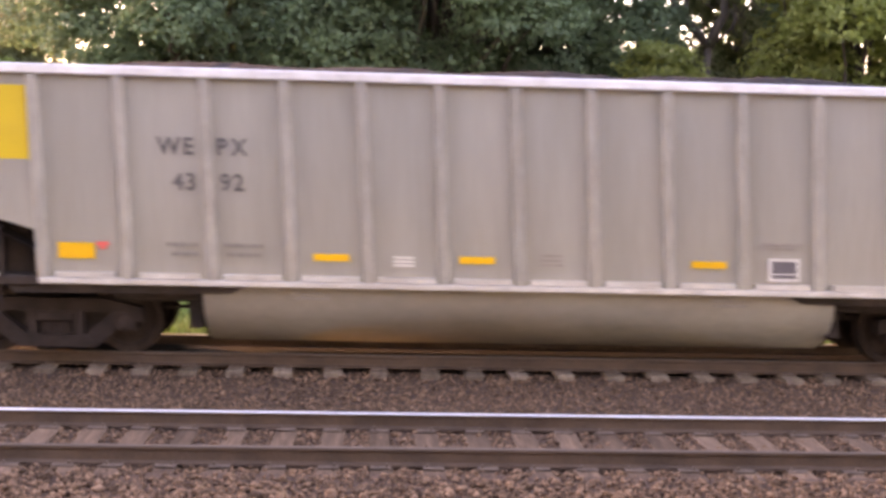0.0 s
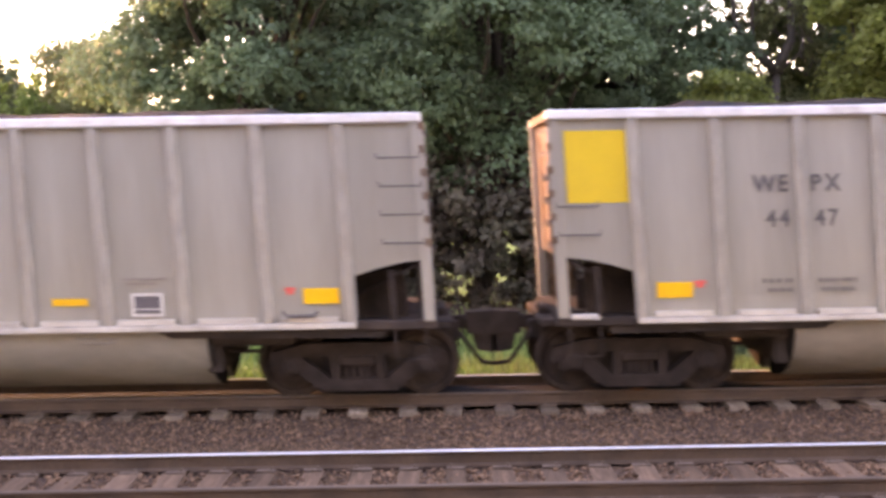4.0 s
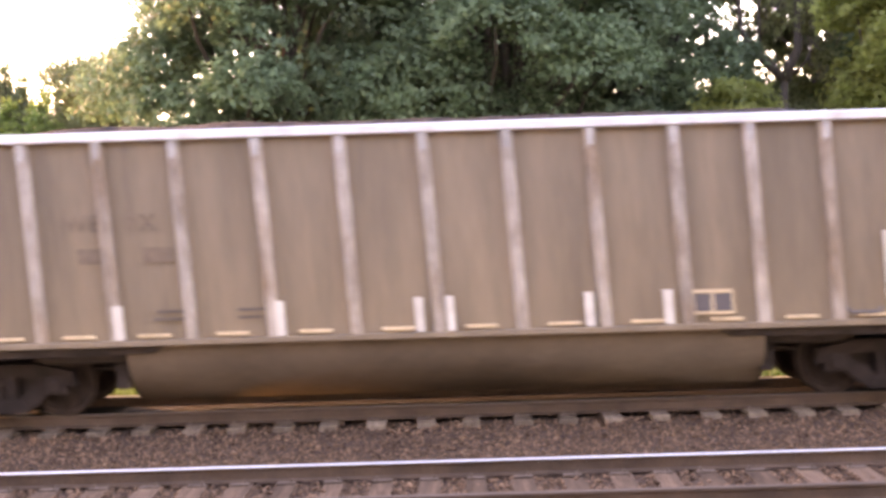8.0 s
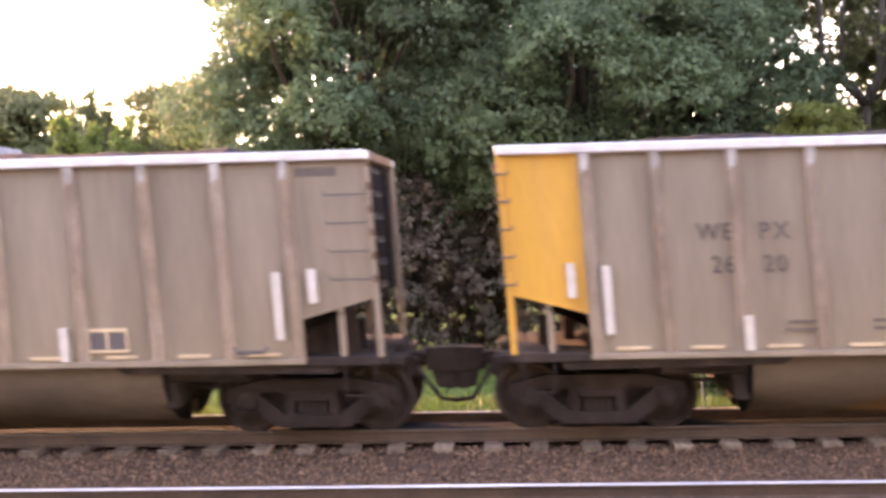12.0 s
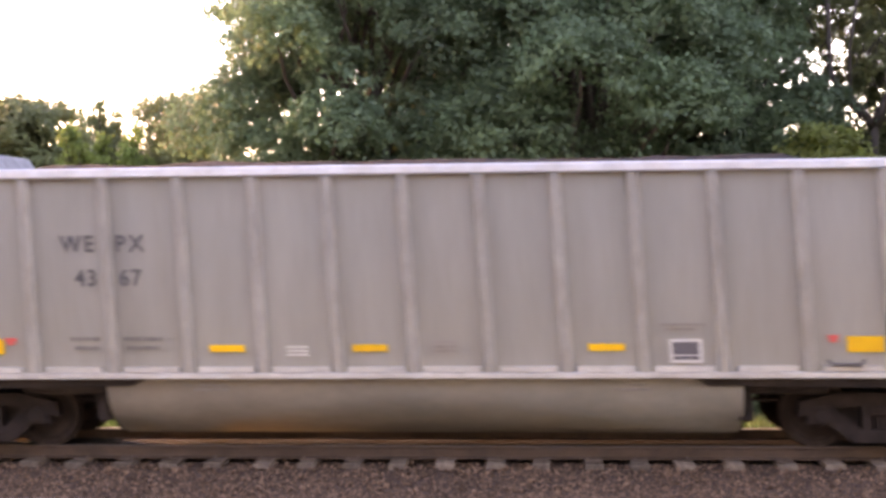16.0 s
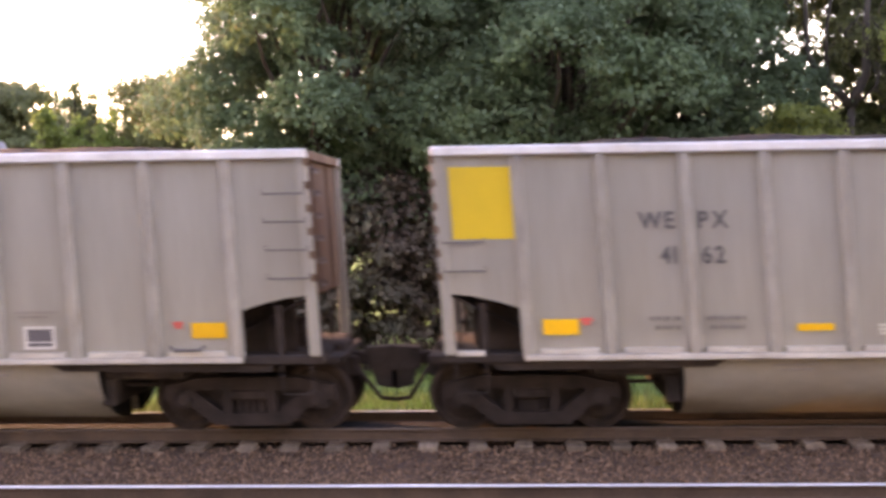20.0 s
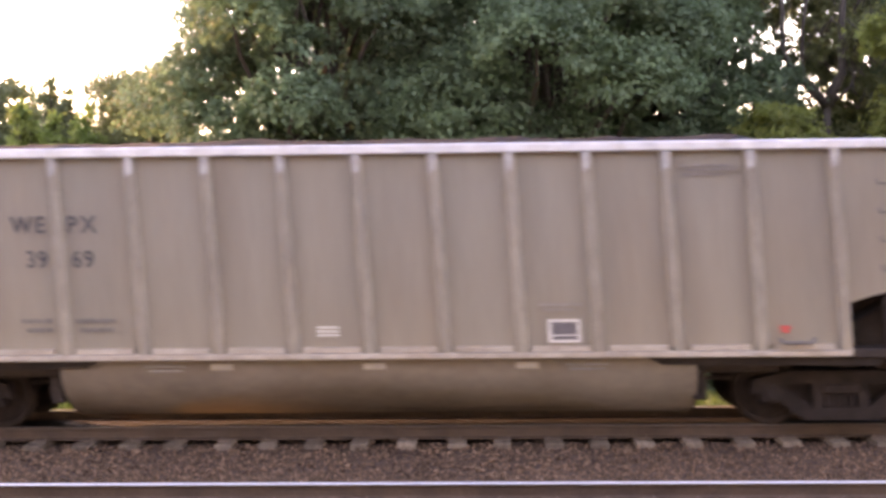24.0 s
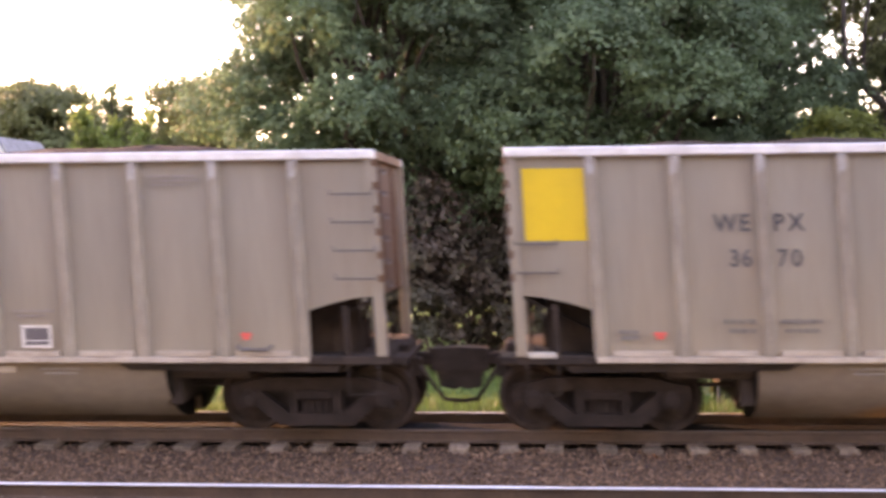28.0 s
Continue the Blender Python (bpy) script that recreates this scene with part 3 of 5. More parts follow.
def scatter_grass():
    """Tufts of uneven blades on the verge behind the train."""
    rng = np.random.default_rng(11)
    count = 60000
    x = rng.uniform(-26, 26, count)
    y = 19.35 + rng.gamma(1.6, 3.0, count)
    y = np.minimum(y, 48)
    clump = np.array([noise.noise((a * 0.45, b * 0.45, 3.0)) for a, b in zip(x, y)])
    h = (0.16 + 0.30 * np.clip(clump + 0.25, 0, 1)) * rng.uniform(0.6, 1.5, count)
    h *= np.interp(y, [19.35, 20.2, 21.0, 24.0], [0.12, 0.25, 0.8, 1.0])
    z = np.interp(y, [19.6, 21.2, 26.0, 32.0, 60], [-0.25, -0.42, -1.25, -1.7, -1.72])
    a = rng.uniform(0, 2 * np.pi, count)
    w = rng.uniform(0.012, 0.03, count) * np.interp(y, [20, 40], [1, 2])
    lean = rng.normal(0, 0.35, (count, 2)) * h[:, None]
    p0 = np.stack([x - w * np.cos(a), y - w * np.sin(a), z - 0.03], 1)
    p1 = np.stack([x + w * np.cos(a), y + w * np.sin(a), z - 0.03], 1)
    p2 = np.stack([x + lean[:, 0], y + lean[:, 1], z + h], 1)
    verts = np.stack([p0, p1, p2], 1).reshape(-1, 3)
    idx = np.arange(count * 3).reshape(count, 3)
    ob = new("verge_grass", fast_mesh("verge_grass", verts, (idx, 3), M["grass"]))
    tagged(ob, "bright yellow-green uncut grass and weeds on the verge", "grass", kind="stuff")


scatter_grass()


# ---------------------------------------------------------------- trees and houses behind the train
def polar(az, d):
    return d * math.sin(radians(az)), d * math.cos(radians(az))


def leaf_mesh(name, lobes, count, size, material, seed, clump=34, holes=()):
    """Leaves in clumps that fill the outer shell of a few lobes (x, y, z, rx, ry, rz)."""
    rng = np.random.default_rng(seed)
    vol = np.array([(l[3] * l[4] * l[5]) ** 0.67 for l in lobes])
    nc = count // clump
    which = rng.choice(len(lobes), nc, p=vol / vol.sum())
    L = np.array(lobes)[which]
    d = rng.normal(0, 1, (nc, 3))
    d /= np.linalg.norm(d, axis=1)[:, None]
    d[:, 2] = np.where(d[:, 2] < -0.5, -d[:, 2], d[:, 2])
    r = 1.0 - 0.42 * rng.uniform(0, 1, nc) ** 1.6
    c = L[:, :3] + d * L[:, 3:6] * r[:, None]
    # the far side and the top of a crown carry fewer, larger leaves
    coarse = (d[:, 1] > 0.3) | (c[:, 2] > 12.6)
    left = ~coarse | (rng.uniform(0, 1, nc) < 0.4)
    L, d, c, coarse, nc = L[left], d[left], c[left], coarse[left], int(left.sum())
    spread = rng.uniform(0.14, 0.36, nc) * (L[:, 3:6].min(1) / 1.4).clip(0.45, 1.5)
    p = np.repeat(c, clump, 0) + rng.normal(0, 1, (nc * clump, 3)) * np.repeat(spread, clump)[:, None] * np.array([1, 1, 0.6])
    # leaves face outwards and up, each turned a little by chance
    out = np.repeat(d, clump, 0) * 0.75 + np.array([0, 0, 0.55]) + rng.normal(0, 0.5, (nc * clump, 3))
    grow = np.repeat(np.where(coarse, 1.5, 1.0), clump)
    lace = np.zeros(len(p), bool)
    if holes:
        # sprays of leaves left in the openings, patterned by bearing from the eye
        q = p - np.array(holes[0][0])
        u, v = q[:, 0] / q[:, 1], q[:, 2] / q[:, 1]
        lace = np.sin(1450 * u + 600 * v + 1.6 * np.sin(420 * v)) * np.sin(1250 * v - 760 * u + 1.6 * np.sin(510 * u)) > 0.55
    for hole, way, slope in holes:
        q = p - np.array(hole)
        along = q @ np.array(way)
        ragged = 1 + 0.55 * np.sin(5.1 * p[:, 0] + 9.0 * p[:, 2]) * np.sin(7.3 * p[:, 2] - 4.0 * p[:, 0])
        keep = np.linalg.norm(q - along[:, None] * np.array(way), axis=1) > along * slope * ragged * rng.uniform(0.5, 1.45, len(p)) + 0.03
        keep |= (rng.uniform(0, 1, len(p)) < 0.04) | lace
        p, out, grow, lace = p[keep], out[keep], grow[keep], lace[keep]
    n = len(p)
    out /= np.linalg.norm(out, axis=1)[:, None]
    u = np.cross(out, rng.normal(0, 1, (n, 3)))
    u /= np.linalg.norm(u, axis=1)[:, None]
    w = np.cross(out, u)
    s = (size * grow * rng.uniform(0.6, 1.35, n))[:, None]
    verts = np.stack([p - u * s, p + w * s * 0.6, p + u * s, p - w * s * 0.6], 1).reshape(-1, 3)
    idx = np.arange(n * 4).reshape(n, 4)
    return fast_mesh(name, verts, (idx, 4), material)


def limb(bm, start, end, r0, r1, rng, bend=0.12, steps=5):
    a, b = Vector(start), Vector(end)
    ln = (b - a).length
    pts, rad = [], []
    for i in range(steps + 1):
        f = i / steps
        o = Vector((rng.uniform(-1, 1), rng.uniform(-1, 1), rng.uniform(-0.4, 0.4))) * bend * ln * 0.4 * (1 if 0 < i < steps else 0)
        pts.append(a.lerp(b, f) + o)
        rad.append(r0 + (r1 - r0) * f)
    tube(bm, pts, rad, 7)


def make_tree(name, x, y, trunk_h, trunk_r, lobes, count, size, material, seed, label, clump=26, holes=(), twigs=0, boughs=(), stems=False):
    """A tapered trunk with a limb to each lobe, or with given boughs, and a crown of leaf clumps."""
    rng = random.Random(seed)
    g = ground_z(y)
    tree = holder(name, label, "tree" if "tree" in name else "bush")
    tree.location = (x, y, g)
    bm = B()
    top = (rng.uniform(-0.3, 0.3), rng.uniform(-0.3, 0.3), trunk_h)
    if not boughs:
        limb(bm, (0, 0, -0.15), top, trunk_r, trunk_r * 0.62, rng, 0.04)
    if stems:
        for lx, ly, lz, rx, ry, rz in lobes:
            sm = B()
            limb(sm, (lx * 0.4, ly * 0.4, -0.1), (lx, ly, lz), trunk_r * 0.6, trunk_r * 0.15, rng)
            part("stem", sm, M["bark"], tree, smooth=True)
    for stem, radius in boughs:
        tube(bm, [(a - x, b - y, c - g) for a, b, c in stem], [radius * (1 - 0.6 * i / (len(stem) - 1)) for i in range(len(stem))], 8)
    for lx, ly, lz, rx, ry, rz in lobes if not boughs and not stems else ():
        f = rng.uniform(0.55, 1.0)
        st = Vector(top) * f
        limb(bm, st, (lx, ly, lz), trunk_r * 0.5, trunk_r * 0.1, rng)
        for _ in range(twigs):
            q = Vector((lx + rng.uniform(-1, 1) * rx, ly + rng.uniform(-1, 1) * ry, lz + rng.uniform(-0.6, 1) * rz))
            limb(bm, st.lerp(Vector((lx, ly, lz)), rng.uniform(0.3, 0.9)), q, trunk_r * 0.2, trunk_r * 0.05, rng, 0.2)
    part("trunk", bm, M["bark"], tree, smooth=True)
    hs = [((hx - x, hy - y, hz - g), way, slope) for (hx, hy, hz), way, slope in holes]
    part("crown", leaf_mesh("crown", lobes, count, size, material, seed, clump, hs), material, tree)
    return tree


def crown_lobes(seed, n, rx, ry, z0, z1, lobe):
    """Lobes spread over a rounded crown between two heights."""
    rng = random.Random(seed)
    out = []
    for i in range(n):
        f = (i + 0.5) / n
        z = z0 + (z1 - z0) * f
        wide = math.sin(math.pi * min(0.92, max(0.12, 0.22 + 0.68 * f))) ** 0.7
        a = 2.4 * i + rng.uniform(-0.5, 0.5)
        d = rng.uniform(0.35, 0.85)
        s = lobe * rng.uniform(0.75, 1.2)
        out.append((math.cos(a) * rx * wide * d, math.sin(a) * ry * wide * d, z, s * 1.15, s * 1.1, s * 0.85))
    return out


def spire(seed, n, r, z0, z1):
    """Lobes of a narrow crown that runs out into a ragged point."""
    rng = random.Random(seed)
    out = []
    for i in range(n):
        f = i / (n - 1)
        w = r * (1.0 - f) ** 0.6 + 0.16
        s = max(0.22, 0.8 * w)
        out.append((rng.uniform(-0.6, 0.6) * w, rng.uniform(-0.6, 0.6) * w, z0 + (z1 - z0) * f, s, s, s * 1.25))
    return out


# openings in the leaves where sky shows, cut as cones from the camera's eye
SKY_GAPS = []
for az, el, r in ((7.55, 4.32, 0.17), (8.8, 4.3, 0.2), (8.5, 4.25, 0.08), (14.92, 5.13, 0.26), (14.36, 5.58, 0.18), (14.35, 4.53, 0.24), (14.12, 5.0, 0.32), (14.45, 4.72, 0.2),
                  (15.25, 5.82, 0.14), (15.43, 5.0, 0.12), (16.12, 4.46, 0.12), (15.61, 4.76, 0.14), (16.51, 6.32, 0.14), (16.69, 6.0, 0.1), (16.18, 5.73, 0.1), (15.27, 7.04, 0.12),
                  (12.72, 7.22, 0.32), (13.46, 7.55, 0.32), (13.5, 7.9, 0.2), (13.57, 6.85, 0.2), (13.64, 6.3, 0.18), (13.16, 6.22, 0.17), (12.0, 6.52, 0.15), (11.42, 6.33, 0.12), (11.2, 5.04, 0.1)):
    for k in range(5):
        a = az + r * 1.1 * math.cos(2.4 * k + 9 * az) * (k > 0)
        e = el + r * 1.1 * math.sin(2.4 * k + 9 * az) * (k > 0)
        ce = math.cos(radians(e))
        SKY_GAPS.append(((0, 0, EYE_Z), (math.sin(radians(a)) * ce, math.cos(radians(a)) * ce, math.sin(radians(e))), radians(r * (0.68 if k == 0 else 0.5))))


def sky_point(az, el, d):
    x, y = polar(az, d)
    return x, y, EYE_Z + d * math.tan(radians(el))


def tree_at(name, az, d, *rest, **more):
    x, y = polar(az, d)
    return make_tree(name, x, y, *rest, **more)


tree_at("maple_tree", -8.3, 40, 5.5, 0.34, crown_lobes(1, 58, 5.2, 5.4, 4.4, 16.0, 1.45), 205000, 0.08, M["leaf"], 21, "large dark-green broadleaf tree with a dense full crown")
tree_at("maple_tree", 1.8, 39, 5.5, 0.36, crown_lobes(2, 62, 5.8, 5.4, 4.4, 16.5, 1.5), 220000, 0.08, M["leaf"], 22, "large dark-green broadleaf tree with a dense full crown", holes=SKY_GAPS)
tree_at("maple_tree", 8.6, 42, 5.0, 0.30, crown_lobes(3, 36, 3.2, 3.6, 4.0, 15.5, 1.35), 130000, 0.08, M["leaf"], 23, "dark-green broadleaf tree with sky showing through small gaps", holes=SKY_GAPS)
tree_at("maple_tree", -4.4, 48, 5.5, 0.32, crown_lobes(17, 40, 5.4, 3.2, 2.2, 16.5, 1.7), 60000, 0.14, M["leaf"], 37, "large dark-green broadleaf tree with a dense full crown")
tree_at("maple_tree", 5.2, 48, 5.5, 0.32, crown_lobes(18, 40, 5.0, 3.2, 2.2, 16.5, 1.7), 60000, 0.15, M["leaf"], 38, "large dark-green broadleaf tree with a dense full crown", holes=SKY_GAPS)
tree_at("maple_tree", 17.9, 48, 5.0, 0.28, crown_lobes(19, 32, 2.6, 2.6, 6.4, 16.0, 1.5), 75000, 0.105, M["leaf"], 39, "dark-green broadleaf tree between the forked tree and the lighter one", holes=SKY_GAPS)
tree_at("small_tree", -15.4, 60, 4.0, 0.18, crown_lobes(4, 14, 2.3, 2.3, 3.6, 10.4, 1.55), 52000, 0.095, M["leaf_far"], 24, "small rounded tree with thin leaves against the sky")
tree_at("poplar_tree", -19.3, 62, 3.0, 0.16, spire(6, 26, 1.15, 2.0, 10.9), 34000, 0.085, M["leaf_far"], 26, "slender tree with a ragged pointed top", clump=8)
tree_at("poplar_tree", -18.5, 63, 3.0, 0.14, spire(20, 26, 1.0, 2.0, 10.5), 30000, 0.085, M["leaf_far"], 40, "slender tree with a ragged pointed top", clump=8)
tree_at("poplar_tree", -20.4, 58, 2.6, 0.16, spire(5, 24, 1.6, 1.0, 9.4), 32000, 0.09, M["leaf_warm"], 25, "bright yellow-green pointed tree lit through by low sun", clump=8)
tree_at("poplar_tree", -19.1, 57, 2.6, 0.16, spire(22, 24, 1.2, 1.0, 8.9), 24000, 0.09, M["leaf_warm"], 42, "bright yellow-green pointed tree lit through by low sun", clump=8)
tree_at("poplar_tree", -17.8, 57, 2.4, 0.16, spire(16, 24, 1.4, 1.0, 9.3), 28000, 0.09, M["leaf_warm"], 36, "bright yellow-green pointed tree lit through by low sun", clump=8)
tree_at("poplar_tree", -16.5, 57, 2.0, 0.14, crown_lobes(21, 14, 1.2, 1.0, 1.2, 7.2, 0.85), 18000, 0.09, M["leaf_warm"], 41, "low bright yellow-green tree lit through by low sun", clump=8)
tree_at("far_tree", -22.0, 66, 3.5, 0.25, crown_lobes(7, 18, 3.6, 3.0, 4.0, 10.6, 1.4), 44000, 0.12, M["leaf_far"], 27, "rounded tree far behind the houses")
tree_at("far_tree", -25.2, 70, 3.5, 0.25, crown_lobes(8, 20, 4.6, 3.5, 3.5, 10.6, 1.6), 55000, 0.12, M["leaf_far"], 28, "rounded tree far behind the houses")
tree_at("far_tree", -30.5, 72, 3.5, 0.25, crown_lobes(9, 10, 5.0, 4.0, 4.0, 11.0, 2.6), 12000, 0.2, M["leaf_far"], 29, "rounded tree far behind the houses")
FORK_AT = 42.2


def bough(radius, *stops):
    """A limb of the forked tree through compass bearings and heights over the eye, in degrees."""
    return [sky_point(az, el, FORK_AT) for az, el in stops], radius


FORK = [bough(0.30, (14.7, -6.4), (14.75, 1.5), (15.0, 4.5)),
        bough(0.17, (15.0, 4.4), (13.95, 5.5), (13.5, 6.05), (13.15, 6.8), (13.0, 11.0)),
        bough(0.20, (15.0, 4.4), (15.24, 5.07), (15.6, 5.75), (15.55, 7.0), (15.8, 11.0)),
        bough(0.08, (13.95, 5.6), (13.95, 7.7), (14.5, 11.5)),
        bough(0.045, (14.55, 4.85), (13.85, 4.72)),
        bough(0.06, (15.3, 4.6), (15.95, 5.2), (16.15, 5.9)),
        bough(0.04, (13.3, 6.5), (12.2, 6.9))]
twig_rng = random.Random(77)
for _ in range(100):
    az, el = twig_rng.uniform(12.4, 17.2), twig_rng.uniform(4.0, 8.6)
    lean, rise = twig_rng.uniform(-0.75, 0.75), twig_rng.uniform(0.35, 1.1)
    FORK.append(bough(twig_rng.uniform(0.011, 0.030), (az, el), (az + lean * 0.5 + twig_rng.uniform(-0.1, 0.1), el + rise * 0.5), (az + lean, el + rise)))
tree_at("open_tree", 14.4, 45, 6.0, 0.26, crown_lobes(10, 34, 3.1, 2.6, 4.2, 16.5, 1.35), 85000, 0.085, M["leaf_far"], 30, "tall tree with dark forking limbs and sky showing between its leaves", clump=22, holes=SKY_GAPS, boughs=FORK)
tree_at("locust_tree", 21.3, 39, 4.0, 0.24, crown_lobes(11, 30, 2.9, 2.6, 5.0, 12.5, 1.1), 70000, 0.10, M["leaf_sunlit"], 31, "yellow-green tree lit warm by low sun")
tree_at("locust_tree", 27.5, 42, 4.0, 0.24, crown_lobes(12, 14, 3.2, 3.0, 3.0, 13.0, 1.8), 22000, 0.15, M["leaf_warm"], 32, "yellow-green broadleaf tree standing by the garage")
tree_at("sunlit_bush", 13.6, 38.4, 1.2, 0.10, crown_lobes(13, 10, 1.5, 1.4, 1.6, 7.0, 0.95), 22000, 0.09, M["leaf_sunlit"], 33, "tall yellow-green bush under the trees")
tree_at("sunlit_bush", 15.3, 48, 1.2, 0.10, crown_lobes(14, 10, 1.0, 1.4, 1.4, 7.2, 1.15), 15000, 0.13, M["leaf_far"], 34, "tall yellow-green bush under the trees")
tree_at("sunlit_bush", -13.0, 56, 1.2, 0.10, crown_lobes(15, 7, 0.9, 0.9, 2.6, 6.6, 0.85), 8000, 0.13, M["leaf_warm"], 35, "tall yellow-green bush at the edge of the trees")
# brown leaves: the deep shade under the trees is put into their colour
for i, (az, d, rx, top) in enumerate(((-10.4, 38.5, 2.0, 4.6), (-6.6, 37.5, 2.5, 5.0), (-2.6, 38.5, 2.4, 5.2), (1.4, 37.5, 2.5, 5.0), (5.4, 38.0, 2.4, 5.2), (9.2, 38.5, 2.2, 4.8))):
    tree_at("thicket", az, d, 1.0, 0.07, crown_lobes(40 + i, 9, rx, 1.6, 0.5, top, 1.3), 15000, 0.10, M["shade_brown"], 50 + i, "brown tangled thicket in the deep shade under the trees", stems=True)
for i, (az, d, rx, top) in enumerate(((8.3, 27.5, 0.45, 1.2), (10.6, 27.2, 0.65, 1.5), (13.0, 27.8, 0.6, 1.4))):
    tree_at("fence_bush", az, d, 0.3, 0.03, crown_lobes(60 + i, 5, rx, 0.6, 0.4, top, 0.55), 2600, 0.09, M["leaf"], 70 + i, "low leafy bush growing by the wire fence")
# a belt of woods closes the distance
for i in range(30):
    az = -60 + i * 4.1
    if -12 < az < 13:
        continue
    tree_at("distant_tree", az, 118 + 9 * math.sin(i * 2.1), 3.0, 0.3, crown_lobes(80 + i, 7, 5.5, 4.0, 2.5, 8.5 + 1.2 * math.sin(i * 1.7), 3.0), 3600, 0.42, M["leaf_far"], 120 + i, "distant broadleaf tree in a belt of woods", clump=18)
# unseen tall woods added behind the camera to cut down low sky light
for i in range(13):
    x = -54 + 9 * i + 2.0 * math.sin(i * 2.7)
    make_tree("tree_behind", x, -12 + 2.5 * math.sin(i * 1.9), 6.0, 0.35, crown_lobes(140 + i, 16, 5.0, 3.5, 1.5, 16.5 + 2.0 * math.sin(i * 1.3), 2.9), 5600, 0.45, M["leaf_far"], 160 + i, "unseen tall tree added behind the camera to block sky light", clump=18)


def siding(bm, x0, x1, y, z0, z1, step=0.2):
    """Lapped boards on a wall that faces -y."""
    z = z0
    while z < z1 - 0.01:
        t = min(z + step, z1)
        q = [bm.verts.new(c) for c in ((x0, y - 0.05, z), (x1, y - 0.05, z), (x1, y - 0.004, t), (x0, y - 0.004, t), (x0, y, z), (x1, y, z))]
        bm.faces.new(q[:4])
        bm.faces.new((q[4], q[5], q[1], q[0]))
        z = t


def make_window(house, x0, x1, y, z0, z1):
    win = part("window", box(B(), x0, x1, y - 0.02, y + 0.05, z0, z1), M["dark_glass"], house, "dark window")
    bm = B()
    for a, b, c, d in ((x0 - 0.08, x0, z0 - 0.08, z1 + 0.08), (x1, x1 + 0.08, z0 - 0.08, z1 + 0.08), (x0, x1, z0 - 0.08, z0), (x0, x1, z1, z1 + 0.08), (x0, x1, (z0 + z1) / 2 - 0.025, (z0 + z1) / 2 + 0.025)):
        box(bm, a, b, y - 0.06, y - 0.01, c, d)
    part("frame", bm, M["house_white"], win)


def make_house():
    """Story-and-a-half white house: gable end, wing with a grey roof and a porch roof below it."""
    house = holder("house", "white clapboard house with grey shingle roofs", "house")
    y0, g = 46.0, -1.8
    xl, xr, xm = -28.0, -12.2, -16.5
    bm = B()
    box(bm, xl, xr, y0, y0 + 8, g, 2.5)
    part("wall", bm, M["house_white"], house)
    bm = B()
    siding(bm, xl, xr, y0, g, 0.62)
    siding(bm, xl, xr, y0, 1.5, 2.5)
    part("siding", bm, M["house_white"], house, "lapped white boards")
    # main roof, ridge along x
    bm = B()
    prism(bm, [(y0 - 0.4, 2.35), (y0 + 4, 4.2), (y0 + 8.5, 2.35), (y0 + 8.5, 2.55), (y0 + 4, 4.42), (y0 - 0.4, 2.55)], xl - 0.3, xr + 0.3, axis="x")
    part("roof", bm, M["house_roof"], house)
    # front gable
    gx = -20.3
    bm = B()
    prism(bm, [(gx - 2.1, 2.45), (gx + 2.1, 2.45), (gx, 5.87)], y0 - 0.35, y0 + 3.5)
    part("gable", bm, M["house_white"], house, "white front gable")
    for s in (-1, 1):
        bm = B()
        prism(bm, [(gx + s * 2.3, 2.2), (gx + s * 2.3, 2.42), (gx, 6.05), (gx, 5.89)], y0 - 0.5, y0 + 3.6)
        part("gable_roof", bm, M["house_roof"], house)
    bm = B()
    prism(bm, [(y0 - 0.3, 2.6), (y0 + 3.2, 5.0), (y0 + 6.8, 2.6), (y0 + 6.8, 2.8), (y0 + 3.2, 5.2), (y0 - 0.3, 2.8)], xl - 0.2, gx - 0.1, axis="x")
    part("upper_roof", bm, M["house_roof"], house)
    # gabled wing over the porch
    wx = -15.0
    bm = B()
    prism(bm, [(wx - 2.1, 1.70), (wx + 2.1, 1.70), (wx + 2.1, 1.97), (wx, 4.58), (wx - 2.1, 1.97)], y0 - 0.45, y0 + 3.4)
    wing = part("wing_gable", bm, M["house_white"], house, "white gabled wing")
    bm = B()
    z = 1.97
    while z < 4.3:
        half = 2.1 * (4.58 - z) / 2.61
        siding(bm, wx - half + 0.1, wx + half - 0.1, y0 - 0.45, z, min(z + 0.2, 4.4))
        z += 0.2
    part("siding", bm, M["house_white"], wing, "lapped white boards")
    make_window(house, wx - 0.3, wx + 1.0, y0 - 0.50, 1.86, 2.35)
    for s in (-1, 1):
        bm = B()
        prism(bm, [(wx + s * 2.35, 1.70), (wx + s * 2.35, 1.85), (wx, 4.77), (wx, 4.60)], y0 - 0.62, y0 + 3.5)
        part("wing_roof", bm, M["house_roof"], house)
    # porch roof
    bm = B()
    prism(bm, [(y0 - 2.4, 0.55), (y0 - 2.4, 0.72), (y0 + 0.02, 1.72), (y0 + 0.02, 1.5)], xl, xr + 0.4, axis="x")
    part("porch_roof", bm, M["house_roof"], house)
    x = xl + 0.3
    while x < xr + 0.4:
        part("porch_post", box(B(), x, x + 0.14, y0 - 2.3, y0 - 2.16, g - 0.1, 0.58, 0.01), M["house_white"], house)
        x += 2.55
    for a in (-25.5, -22.2, -19.0, -15.6, -13.6):
        make_window(house, a, a + 0.9, y0 - 0.03, -0.9, 0.3)
    make_window(house, gx - 0.4, gx + 0.4, y0 - 0.38, 2.9, 3.9)


make_house()


